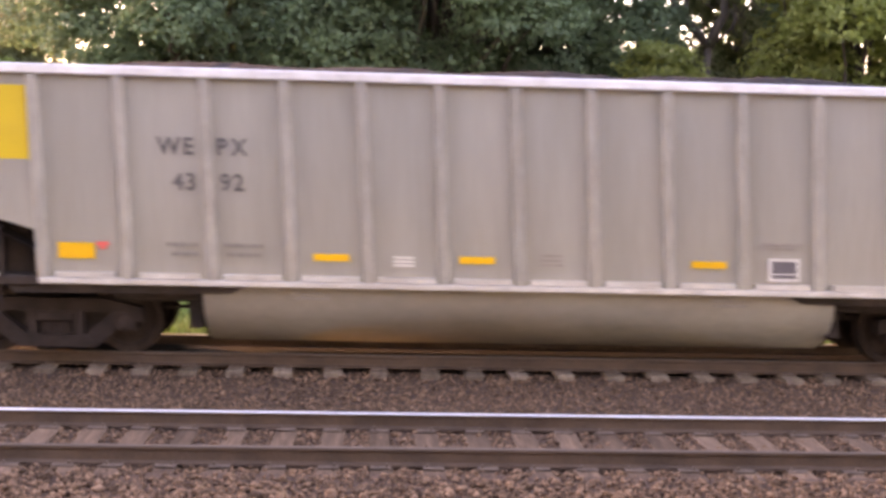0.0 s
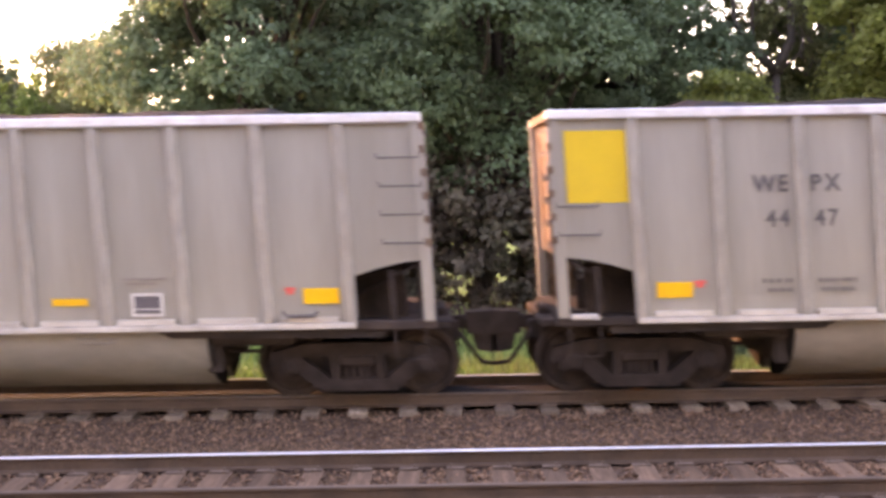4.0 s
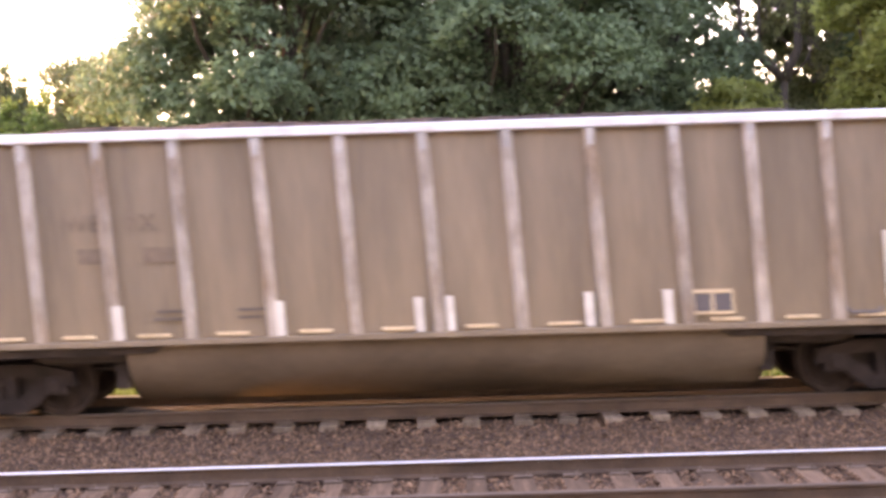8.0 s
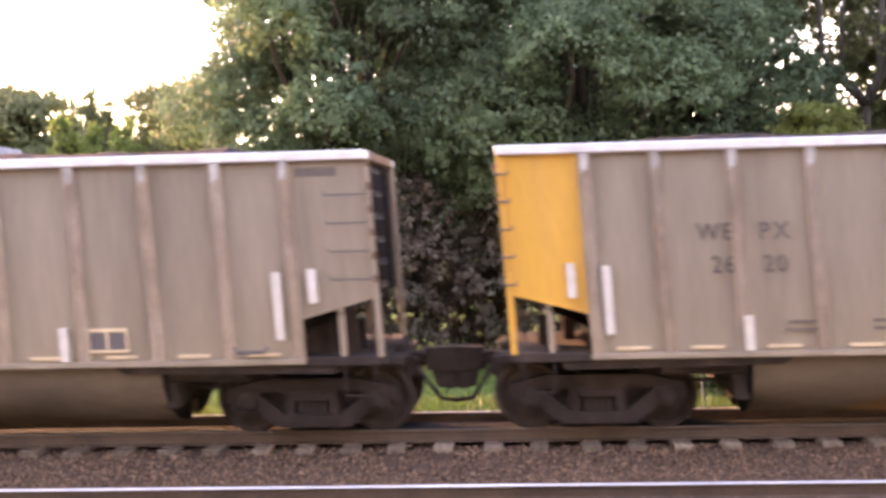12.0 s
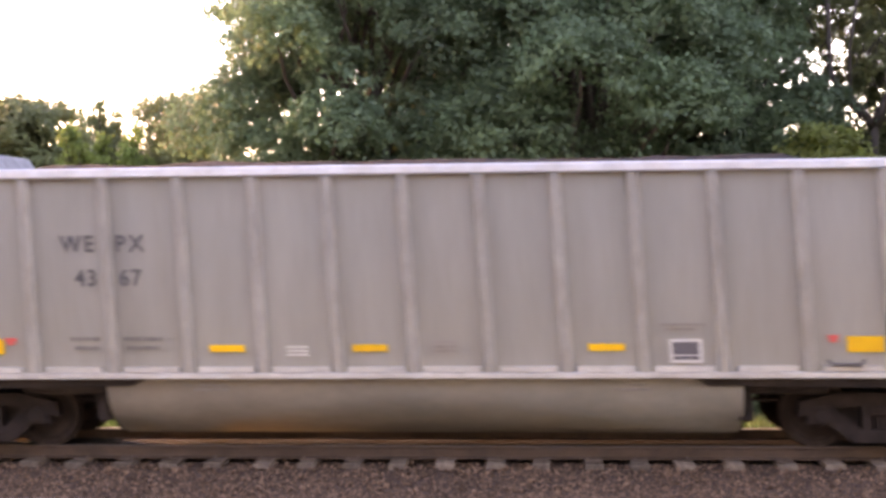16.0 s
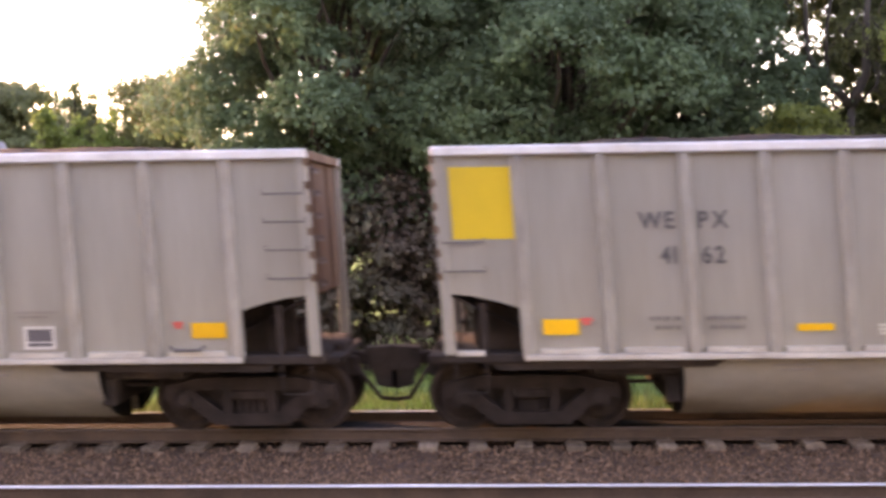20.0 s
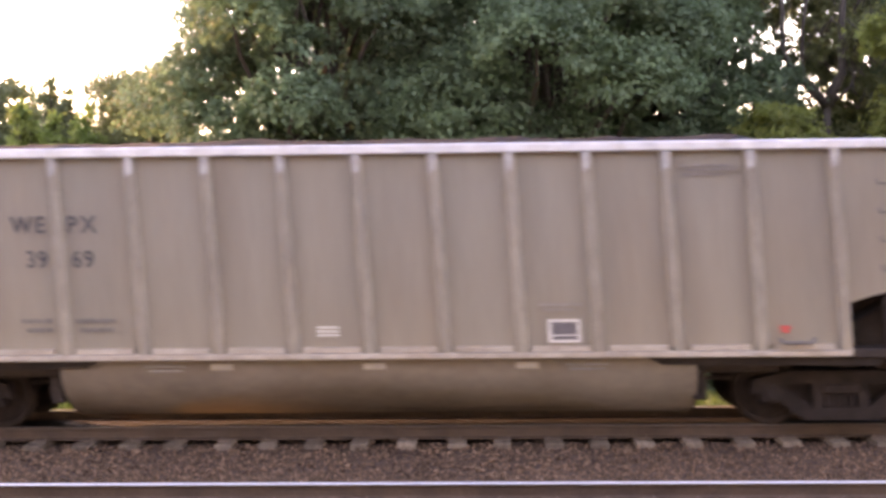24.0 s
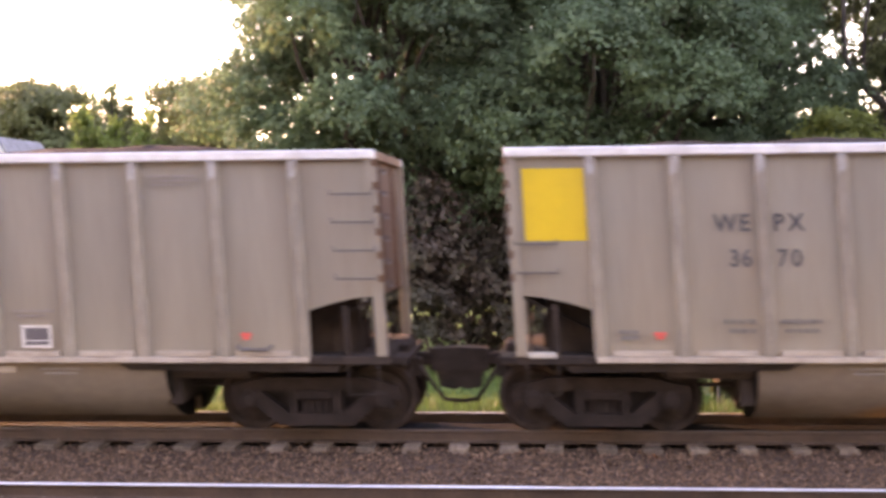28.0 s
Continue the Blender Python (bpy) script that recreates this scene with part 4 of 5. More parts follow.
def make_garage():
    garage = holder("garage", "low white garage with a brown-grey shingle roof", "garage")
    x0, x1, y0, g = 16.3, 25.6, 52.0, -1.8
    part("wall", box(B(), x0, x1, y0, y0 + 6.5, g, 1.0), M["house_white"], garage)
    bm = B()
    siding(bm, x0, x1, y0, g, 1.0, 0.22)
    part("siding", bm, M["house_white"], garage, "lapped white boards")
    bm = B()
    prism(bm, [(y0 - 0.5, 0.95), (y0 + 3.2, 2.5), (y0 + 7, 0.95), (y0 + 7, 1.12), (y0 + 3.2, 2.7), (y0 - 0.5, 1.15)], x0 - 0.4, x1 + 0.4, axis="x")
    part("roof", bm, M["garage_roof"], garage)
    part("eaves_board", box(B(), x0 - 0.4, x1 + 0.4, y0 - 0.56, y0 - 0.5, 0.88, 1.15), M["under"], garage, "dark eaves board")


make_garage()


def make_fence():
    fence = holder("wire_fence", "galvanised wire fence with a pipe top rail on the verge", "fence")
    fence["kind"] = "structure"
    y, top = 26.2, 1.0
    bm = B()
    tube(bm, [(3.4, y, top), (34, y, top)], [0.024, 0.024], 8)
    part("top_rail", bm, M["galv"], fence)
    post = mesh_of(tube(B(), [(0, 0, -0.3), (0, 0, 2.36)], [0.022, 0.022], 8), "post", M["galv"])
    x = 3.6
    while x < 34:
        piece("post", post, fence, pose(x, y + 0.04, ground_z(y)))
        x += 6.0
    bm = B()
    for i in range(9):
        z = -1.05 + 0.24 * i
        tube(bm, [(3.4, y - 0.03, z), (34, y - 0.03, z)], [0.0035, 0.0035], 4)
    tagged(part("wire", bm, M["galv"], fence), kind="stuff")


make_fence()


# ---------------------------------------------------------------- coal cars
PITCH = 15.8326 * SCALE      # from car to car
HALF = 7.19                  # half the length of a body
TOP, SILL = 3.77, 1.03       # heights over the rails
SIDE = 1.52                  # half width over the side sheets
FACE = SIDE + 0.085          # half width over the ribs

STYLES = {
    # body, rib, sill, chord, tub, end, kind
    "clean": dict(body="alu", rib="rib", sill="sill", chord="chord", tub="tub", end="alu_end", steel=False, label="silver aluminium coal car with a yellow end square and yellow reflectors"),
    "dusty": dict(body="alu_dusty", rib="rib_dusty", sill="sill_dusty", chord="chord", tub="tub_dusty", end="alu_end", steel=False, label="dust-stained aluminium coal car with a yellow end square"),
    "brown": dict(body="brown", rib="brown_rib", sill="brown", chord="chord", tub="tub_brown", end="alu_end", steel=True, label="dusty brown steel coal car with white upright reflectors"),
    "russet": dict(body="brown", rib="brown_rib", sill="brown", chord="chord", tub="tub_brown", end="alu_end", steel=True, label="dusty brown steel coal car with widely spaced white upright reflectors"),
    "pale_ribbed": dict(body="brown", rib="pale_rib", sill="brown", chord="chord", tub="tub_brown", end="alu_end", steel=True, label="dusty brown steel coal car with worn pale ribs"),
    "umber": dict(body="brown", rib="brown_rib", sill="brown", chord="chord", tub="tub_brown", end="alu_end", steel=True, label="dusty brown steel coal car with paired white upright reflectors"),
    "tan": dict(body="tan", rib="brown_rib", sill="tan", chord="chord", tub="tub_brown", end="alu_end", steel=True, label="dusty tan steel coal car with white upright reflectors"),
    "black": dict(body="black", rib="black_rib", sill="black", chord="patch_chord", tub="tub_black", end="under", steel=True, label="faded black steel coal car with a yellow end panel"),
    "patched": dict(body="black", rib="patch_rib", sill="black", chord="patch_chord", tub="tub_black", end="under", steel=True, label="faded black coal car with patched pale ribs and yellow end"),
}


def panel_mesh(width, z0, z1, material, seed):
    """A side sheet between two ribs, a little buckled, centred on x = 0; it faces -y."""
    bm = B()
    nx, nz = 5, 8
    rows = []
    for j in range(nz + 1):
        row = []
        for i in range(nx + 1):
            fx, fz = i / nx, j / nz
            bulge = 0.022 * math.sin(math.pi * fx) * math.sin(math.pi * min(1, fz * 1.05)) + 0.010 * noise.noise((fx * 2.2 + seed * 3.1, fz * 2.6, seed))
            row.append(bm.verts.new((-width / 2 + width * fx, -SIDE - bulge, z0 + (z1 - z0) * fz)))
        rows.append(row)
    for r0, r1 in zip(rows, rows[1:]):
        for i in range(nx):
            bm.faces.new((r0[i], r0[i + 1], r1[i + 1], r1[i]))
    back = [bm.verts.new((x, -SIDE + 0.03, z)) for x, z in ((-width / 2, z0), (width / 2, z0), (width / 2, z1), (-width / 2, z1))]
    bm.faces.new(back[::-1])
    bm.faces.new([v for v in rows[0]][::-1] + back[:2])
    bm.faces.new([v for v in rows[-1]] + [back[2], back[3]])
    bm.faces.new([r[0] for r in rows] + [back[3], back[0]])
    bm.faces.new([r[-1] for r in rows][::-1] + [back[1], back[2]])
    bmesh.ops.recalc_face_normals(bm, faces=bm.faces)
    return mesh_of(bm, "side_panel", material, False)


def grab_iron(width, material="grab"):
    bm = B()
    tube(bm, [(-width / 2, 0, 0.05), (-width / 2, -0.06, 0.05), (-width / 2, -0.065, 0), (width / 2, -0.065, 0), (width / 2, -0.06, 0.05), (width / 2, 0, 0.05)], [0.013] * 6, 6)
    return mesh_of(bm, "grab_iron", M[material], True)


def wheelset_mesh():
    """Axle and two wheels about the origin."""
    bm = B()
    r = 0.457
    for s in (-1, 1):
        prof = [(0.80, 0.10), (0.80, 0.16), (0.765, 0.20), (0.755, 0.34), (0.80, 0.39), (0.80, r - 0.01), (0.795, r), (0.70, r + 0.004), (0.685, r + 0.026), (0.665, r + 0.026), (0.66, 0.38), (0.71, 0.34), (0.72, 0.18), (0.63, 0.12)]
        disc(bm, 0, 0, [(s * y, q) for y, q in prof], 26)
    disc(bm, 0, 0, [(-1.0, 0.075), (1.0, 0.075)], 12)
    for k in range(3):  # bolts in the end caps
        a = 2 * math.pi * k / 3
        for s in (-1, 1):
            disc(bm, 0.05 * math.cos(a), 0.05 * math.sin(a), [(s * 1.0, 0.015), (s * 1.02, 0.015)], 6)
    bmesh.ops.recalc_face_normals(bm, faces=bm.faces)
    return mesh_of(bm, "wheelset", M["wheel"], False)


def side_frame_mesh():
    """Cast side frame with its two windows, journal boxes and spring nest opening, facing -y."""
    bm = B()
    y0, y1 = -1.10, -0.90
    top = [(-1.17, 0.44), (-1.14, 0.64), (-0.66, 0.75), (0.66, 0.75), (1.14, 0.64), (1.17, 0.44), (0.98, 0.48), (0.64, 0.58), (-0.64, 0.58), (-0.98, 0.48)]
    prism(bm, top, y0, y1)
    prism(bm, [(-0.98, 0.50), (-0.76, 0.58), (-0.36, 0.27), (-0.40, 0.12), (-0.56, 0.15)], y0, y1)
    prism(bm, [(0.98, 0.50), (0.76, 0.58), (0.36, 0.27), (0.40, 0.12), (0.56, 0.15)], y0, y1)
    prism(bm, [(-0.52, 0.11), (0.52, 0.11), (0.42, 0.27), (-0.42, 0.27)], y0 - 0.02, y1)
    box(bm, -0.36, -0.24, y0, y1, 0.22, 0.60)
    box(bm, 0.24, 0.36, y0, y1, 0.22, 0.60)
    for s in (-1, 1):
        prism(bm, [(s * 0.89 - 0.17, 0.34), (s * 0.89 + 0.17, 0.34), (s * 0.89 + 0.15, 0.58), (s * 0.89 - 0.15, 0.58)], y0 - 0.02, y1)
        disc(bm, s * 0.89, 0.457, [(y0 - 0.07, 0.07), (y0 - 0.05, 0.115), (y0 - 0.01, 0.12)], 14)
    for x in (-0.15, -0.05, 0.05, 0.15):  # springs
        disc(bm, x, 0, [(y0 + 0.03, 0.001), (y0 + 0.031, 0.001)], 4)
        box(bm, x - 0.04, x + 0.04, y0 + 0.04, y0 + 0.14, 0.24, 0.45, 0.01)
    box(bm, -0.24, 0.24, y0 - 0.03, y1, 0.45, 0.58, 0.02)
    bmesh.ops.recalc_face_normals(bm, faces=bm.faces)
    return mesh_of(bm, "side_frame", M["truck"], False)


SHARED = dict(wheelset=wheelset_mesh(), side_frame=side_frame_mesh(), grab=grab_iron(0.54), short_grab=grab_iron(0.16), dark_grab=grab_iron(0.54, "black_rib"), bracket=mesh_of(box(B(), -0.032, 0.032, -0.02, 0.02, -0.05, 0.05, 0.008), "bracket", M["alu_end"]))


def make_truck(car, x):
    truck = part("truck", box(B(), -0.16, 0.16, -1.0, 1.0, 0.42, 0.66, 0.03), M["truck"], car, "dusty cast-steel truck")
    truck.location = (x, 0, 0)
    piece("side_frame", SHARED["side_frame"], truck, pose(0, 0, 0))
    piece("side_frame", SHARED["side_frame"], truck, pose(0, 0, 0, 0, 0, 180))
    for s in (-1, 1):
        piece("wheelset", SHARED["wheelset"], truck, pose(s * 0.89, 0, 0.457))
        bm = B()
        box(bm, s * 0.36 - 0.05, s * 0.36 + 0.05, -0.82, 0.82, 0.38, 0.48, 0.015)
        for e in (-1, 1):
            box(bm, s * 0.40 - 0.04, s * 0.40 + 0.04, e * 0.745 - 0.05, e * 0.745 + 0.05, 0.32, 0.60, 0.01)
        part("brake_beam", bm, M["under"], truck)
        # plate added behind the side frame to fill its openings with dark
        bm = B()
        prism(bm, [(-1.0, 0.47), (-0.9, 0.66), (0.9, 0.66), (1.0, 0.47), (0.86, 0.44), (0.5, 0.16), (-0.5, 0.16), (-0.86, 0.44)], *sorted((s * 0.84, s * 0.87)))
        part("wear_plate", bm, M["under"], truck)
    return truck


def end_panel(car, s, st, material, label):
    """Side sheet at a car's end, cut away above the end platform; s is -1 at the trailing end."""
    x0, x1 = s * 6.06, s * (HALF - (0.078 if st["steel"] else 0.10))
    low_in, low_out = (1.64, 1.84) if not st["steel"] else (1.56, 1.84)
    bm = B()
    a = [(x0, low_in), (x1, low_out), (x1, TOP - 0.12), (x0, TOP - 0.12)]
    if not st["steel"]:
        a = [(x0, 1.63), (s * 6.22, 1.69), (s * 6.5, 1.775), (s * 6.8, 1.84), (x1, 1.87), (x1, TOP - 0.12), (x0, TOP - 0.12)]
    prism(bm, a, -SIDE - 0.012, -SIDE + 0.03)
    return part("end_panel", bm, material, car, label)


def bars(parent, material, rows, y, name="small_lettering"):
    """Writing too small to read: plain strips (x0, x1, z0, z1)."""
    bm = B()
    for x0, x1, z0, z1 in rows:
        box(bm, x0, x1, y - 0.002, y, z0, z1)
    return tagged(part(name, bm, material, parent), kind="stuff")


def build_car(style):
    st = STYLES[style]
    car = holder("coal_car", st["label"], "freight car", "cars of the coal train")
    steel = st["steel"]
    body, rib, sill = M[st["body"]], M[st["rib"]], M[st["sill"]]
    # the bays are not alike: the aluminium cars have wider ones towards the ends, the steel cars in the middle
    half_bays = (0.985, 1.97, 2.955, 3.965, 5.04, 6.10) if not steel else (1.075, 2.15, 3.22, 4.20, 5.17, 6.07)
    ribs = [-x for x in half_bays[::-1]] + [0.0] + list(half_bays)
    # side sheets and ribs towards the camera
    sheets = {}
    for i in range(12):
        width = round(ribs[i + 1] - ribs[i], 3)
        if (width, i % 3) not in sheets:
            sheets[width, i % 3] = panel_mesh(width, SILL + 0.05, TOP - 0.10, body, len(sheets))
        piece("side_panel", sheets[width, i % 3], car, pose((ribs[i] + ribs[i + 1]) / 2, 0, 0))
    rw = 0.085
    bm = B()
    prism(bm, [(-rw, -SIDE + 0.02), (-rw, -SIDE - 0.03), (-rw * 0.62, -FACE), (rw * 0.62, -FACE), (rw, -SIDE - 0.03), (rw, -SIDE + 0.02)], SILL + 0.03, TOP - 0.13, axis="y")
    for v in bm.verts:
        v.co = (v.co.x, v.co.z, v.co.y)
    bmesh.ops.recalc_face_normals(bm, faces=bm.faces)
    rib_me = mesh_of(bm, "rib", rib)
    cap_me = None
    if style not in ("clean", "patched"):
        bm = B()
        prism(bm, [(-rw * 0.66, TOP - 0.125), (rw * 0.66, TOP - 0.125), (rw * 0.64, TOP - 0.27), (rw * 0.3, TOP - 0.36), (-rw * 0.2, TOP - 0.33), (-rw * 0.62, TOP - 0.40)], -FACE - 0.004, -FACE + 0.01)
        cap_me = mesh_of(bm, "rib_head", M["cap"])
    plain_me = rib_me.copy()
    plain_me.materials[0] = M["black_rib"]
    for i, x in enumerate(ribs):
        bare = style == "patched" and i in (4, 6, 9, 12)
        piece("rib", plain_me if bare else rib_me, car, pose(x, 0, 0), "worn pale rib" if style == "patched" and not bare else "")
        if cap_me:
            piece("rib_head", cap_me, car, pose(x, 0, 0))
    # far side: one sheet with its ribs
    bm = B()
    box(bm, -HALF + 0.1, HALF - 0.1, SIDE - 0.03, SIDE + 0.01, 1.84, TOP - 0.1)
    box(bm, -6.1, 6.1, SIDE - 0.03, SIDE + 0.01, SILL, 1.84)
    part("far_side", bm, body, car)
    for x in ribs:
        piece("far_rib", rib_me, car, pose(x, 0, 0, 0, 0, 180))
    # top chord
    for s in (-1, 1):
        bm = B()
        y0, y1 = sorted((s * (SIDE - 0.06), s * (FACE + 0.015)))
        box(bm, -HALF, HALF, y0, y1, TOP - 0.125, TOP, 0.015)
        part("top_chord", bm, M[st["chord"]], car, "bare metal top chord" if st["chord"] == "chord" else "chipped black top chord with sky glints in its colour")
        if style in ("black", "patched"):
            bm = B()
            y0, y1 = sorted((s * (SIDE - 0.063), s * (FACE + 0.018)))
            box(bm, -HALF - 0.003, -HALF + 1.12, y0, y1, TOP - 0.128, TOP + 0.003, 0.015)
            part("chord_end", bm, M["orange"], car, "dusty yellow-orange end of the top chord")
    for s in (-1, 1):
        bm = B()
        x0, x1 = sorted((s * (HALF - 0.14), s * (HALF - 0.002)))
        box(bm, x0, x1, -SIDE + 0.06, SIDE - 0.06, TOP - 0.125, TOP - 0.005, 0.012)
        part("end_chord", bm, M["orange_end"] if steel and s < 0 else M[st["end"]], car)
    # side sills with a ledge in each bay
    for s in (-1, 1):
        bm = B()
        y0, y1 = sorted((s * (SIDE - 0.12), s * (FACE + 0.01)))
        box(bm, -6.16, 6.16, y0, y1, SILL - 0.03, SILL + 0.05, 0.012)
        part("side_sill", bm, sill, car)
    ledge = mesh_of(prism(B(), [(-0.37, SILL + 0.06), (0.37, SILL + 0.06), (0.37, SILL + 0.125), (-0.37, SILL + 0.125)], -FACE - 0.004, -SIDE) if not steel
                    else prism(B(), [(-0.21, SILL + 0.085), (0.21, SILL + 0.085), (0.21, SILL + 0.125), (-0.21, SILL + 0.125)], -SIDE - 0.05, -SIDE), "ledge", M["sill"] if style == "clean" else (M["sill_dusty"] if not steel else M["reflect_p"]))
    for i in range(12):
        piece("ledge", ledge, car, pose((ribs[i] + ribs[i + 1]) / 2, 0, 0), "pale ledge between the ribs" if not steel else "worn yellowish reflector strip")
    # ends: upright sheet with ribs, slope sheet under it
    for s in (-1, 1):
        e_mat = M[st["end"]]
        bm = B()
        x0, x1 = sorted((s * (HALF - 0.13), s * (HALF - 0.09)))
        box(bm, x0, x1, -SIDE, SIDE, 1.84, TOP - 0.1)
        part("end_sheet", bm, M["near_black"] if steel else e_mat, car, "end sheet, rust-streaked on aluminium cars and near-black on steel ones")
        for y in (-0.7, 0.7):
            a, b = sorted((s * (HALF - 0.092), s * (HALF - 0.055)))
            part("end_rib", box(B(), a, b, y - 0.07, y + 0.07, 1.86, TOP - 0.13, 0.01), M["near_black"] if steel else e_mat, car)
        # orange paint only in stripes, which stand for the sunlit part of the end
        if steel and s < 0:
            bm = B()
            box(bm, -HALF + 0.068, -HALF + 0.086, SIDE - 0.30, SIDE - 0.05, 1.86, TOP - 0.13, 0.004)
            box(bm, -HALF + 0.064, -HALF + 0.086, -SIDE + 0.10, SIDE - 0.31, TOP - 0.27, TOP - 0.13, 0.004)
            part("end_stripe", bm, M["orange_end"], car, "deep orange paint in stripes standing for the sunlit part")
        bm = B()
        prism(bm, [(s * (HALF - 0.10), 1.84), (s * (HALF - 0.16), 1.84), (s * 5.5, 1.04), (s * 5.45, 1.06)], -SIDE + 0.02, SIDE - 0.02)
        part("slope_sheet", bm, M["under"], car)
        bm = B()
        box(bm, *sorted((s * 6.17, s * (HALF + 0.02))), -SIDE - 0.04, SIDE + 0.04, SILL - 0.06, SILL + 0.06, 0.015)
        part("end_sill", bm, M["under"], car)
        if steel:
            end_panel(car, s, st, M["orange"] if s < 0 else body, "dusty yellow-orange end panel" if s < 0 else "")
        else:
            end_panel(car, s, st, body, "")
        for e in (-1, 1):
            bm = B()
            w = 0.14 if not steel else 0.075
            y0, y1 = sorted((e * (SIDE - 0.05), e * (FACE - 0.01)))
            box(bm, *sorted((s * (HALF - w), s * HALF)), y0, y1, SILL + 0.052, TOP - 0.12, 0.01)
            part("corner_post", bm, body if not steel else (M["orange_end"] if s < 0 and e > 0 else M["orange"] if s < 0 else body), car)
            bm = B()
            box(bm, *sorted((s * 6.62, s * 6.70)), *sorted((e * (SIDE - 0.09), e * (SIDE - 0.02))), SILL + 0.05, 1.74, 0.01)
            part("end_stanchion", bm, M["under"] if not steel else body, car)
        # added dark plate, standing in for the shade inside the end opening
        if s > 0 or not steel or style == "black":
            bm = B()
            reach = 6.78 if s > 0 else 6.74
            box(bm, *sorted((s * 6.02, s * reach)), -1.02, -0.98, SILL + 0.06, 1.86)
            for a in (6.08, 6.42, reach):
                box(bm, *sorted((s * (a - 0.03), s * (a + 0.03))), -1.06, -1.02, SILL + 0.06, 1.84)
            part("platform_bulkhead", bm, M["under"], car, "dark plate and stiffeners added to darken the end opening")
        bm = B()
        box(bm, *sorted((s * (HALF - 0.1), s * (HALF + 0.22))), -1.2, 1.2, SILL - 0.10, SILL + 0.0, 0.012)
        box(bm, *sorted((s * 6.8, s * 7.5)), -0.33, 0.33, 0.66, SILL - 0.1, 0.02)
        part("end_platform", bm, M["under"], car, "grimy crossover platform and draft pocket")
        part("brake_valve", box(B(), *sorted((s * 6.66, s * 6.82)), -0.45, -0.30, SILL + 0.05, 1.50, 0.02), M["under"], car)
        part("brake_reservoir", box(B(), *sorted((s * 6.30, s * 6.46)), 0.25, 0.60, SILL + 0.05, 1.40, 0.02), M["under"], car)
        for y in (-1.1, -0.7, 0.8, 1.2):
            part("brake_rod", tube(B(), [(s * 7.0, y, SILL + 0.05), (s * 7.0, y, 1.84)], [0.014, 0.014], 6), M["under"], car)
        part("hand_rail", tube(B(), [(s * 6.98, -1.45, 1.42), (s * 6.98, 1.45, 1.42)], [0.014, 0.014], 6), M["under"], car)
        if not steel and s < 0:
            part("step_plate", box(B(), -HALF + 0.16, -HALF + 0.52, -SIDE - 0.06, -SIDE + 0.05, SILL + 0.03, SILL + 0.10, 0.01), M["sill"], car, "pale step plate")
        # grab irons up the end of the side
        for k in range(5):
            z = 2.10 + 0.365 * k if s > 0 else (2.16 + 0.37 * k if not steel else 1.98 + 0.355 * k)
            if s < 0 and not steel and k > 1 or s > 0 and k > 3:
                continue
            if s < 0 and steel:
                piece("grab_iron", SHARED["short_grab"], car, pose(s * (HALF - 0.06), -SIDE - 0.05, z))
            else:
                piece("grab_iron", SHARED["dark_grab" if style in ("black", "patched") else "grab"], car, pose(s * (HALF - 0.33), -SIDE - 0.09 if s > 0 else -SIDE - 0.012, z))
        for k in range(6):
            z = 1.98 + 0.30 * k
            piece("end_grab_iron", SHARED["grab"], car, pose(s * (HALF - 0.02), -1.15, z, 0, 0, 90 * s))
            if s > 0 or not steel:
                piece("bracket", SHARED["bracket"], car, pose(s * (HALF - 0.012), -FACE + 0.01, z + 0.12))
        # sill step
        bm = B()
        xs = s * (HALF - 0.33)
        tube(bm, [(xs - 0.2, -SIDE - 0.02, SILL), (xs - 0.2, -SIDE - 0.02, 0.58), (xs + 0.2, -SIDE - 0.02, 0.58), (xs + 0.2, -SIDE - 0.02, SILL)], [0.016] * 4, 6)
        part("sill_step", bm, M["under"], car)
        # coupler and hose
        bm = B()
        box(bm, *sorted((s * 6.9, s * 7.68)), -0.10, 0.10, 0.80, 0.98, 0.02)
        prism(bm, [(s * 7.62, 0.74), (s * 8.03, 0.72), (s * 8.03, 1.06), (s * 7.62, 1.04)], -0.19, 0.17)
        prism(bm, [(s * 7.68, 0.74), (s * 7.74, 0.50), (s * 7.96, 0.46), (s * 8.03, 0.50), (s * 8.03, 0.74)], -0.14, 0.14)
        coupler = part("coupler", bm, M["under"], car, "grimy knuckle coupler")
        bm = B()
        tube(bm, [(s * 7.45, -0.30, 0.84), (s * 7.62, -0.30, 0.60), (s * 7.80, -0.22, 0.34), (s * 8.02, -0.12, 0.30)], [0.032] * 4, 7)
        part("air_hose", bm, M["under"], coupler, "black rubber air hose", True)
        bm = B()
        box(bm, *sorted((s * 7.22, s * 7.36)), -0.48, 0.48, 0.62, 1.14, 0.03)
        tube(bm, [(s * 7.40, -1.20, 1.02), (s * 7.44, -0.30, 1.00), (s * 7.70, -0.10, 0.92)], [0.016] * 3, 6)
        part("striker", bm, M["under"], car, "grimy striker plate and uncoupling rod")
    # inside floor
    part("floor", box(B(), -5.5, 5.5, -SIDE + 0.03, SIDE - 0.03, SILL, SILL + 0.05), M["under"], car)
    part("centre_sill", box(B(), -7.3, 7.3, -0.17, 0.17, 0.70, SILL, 0.02), M["under"], car)
    # two rounded tubs hang below the floor
    for e in (-1, 1):
        ends = []
        prof = [(e * 0.22, SILL), (e * 0.22, 0.12)]
        prof += [(e * (0.24 + 1.24 * math.sin(q)), 0.94 - 0.82 * math.cos(q)) for q in [radians(a) for a in range(0, 91, 9)]]
        prof += [(e * 1.48, SILL)]
        bm = B()
        n0 = len(prof)
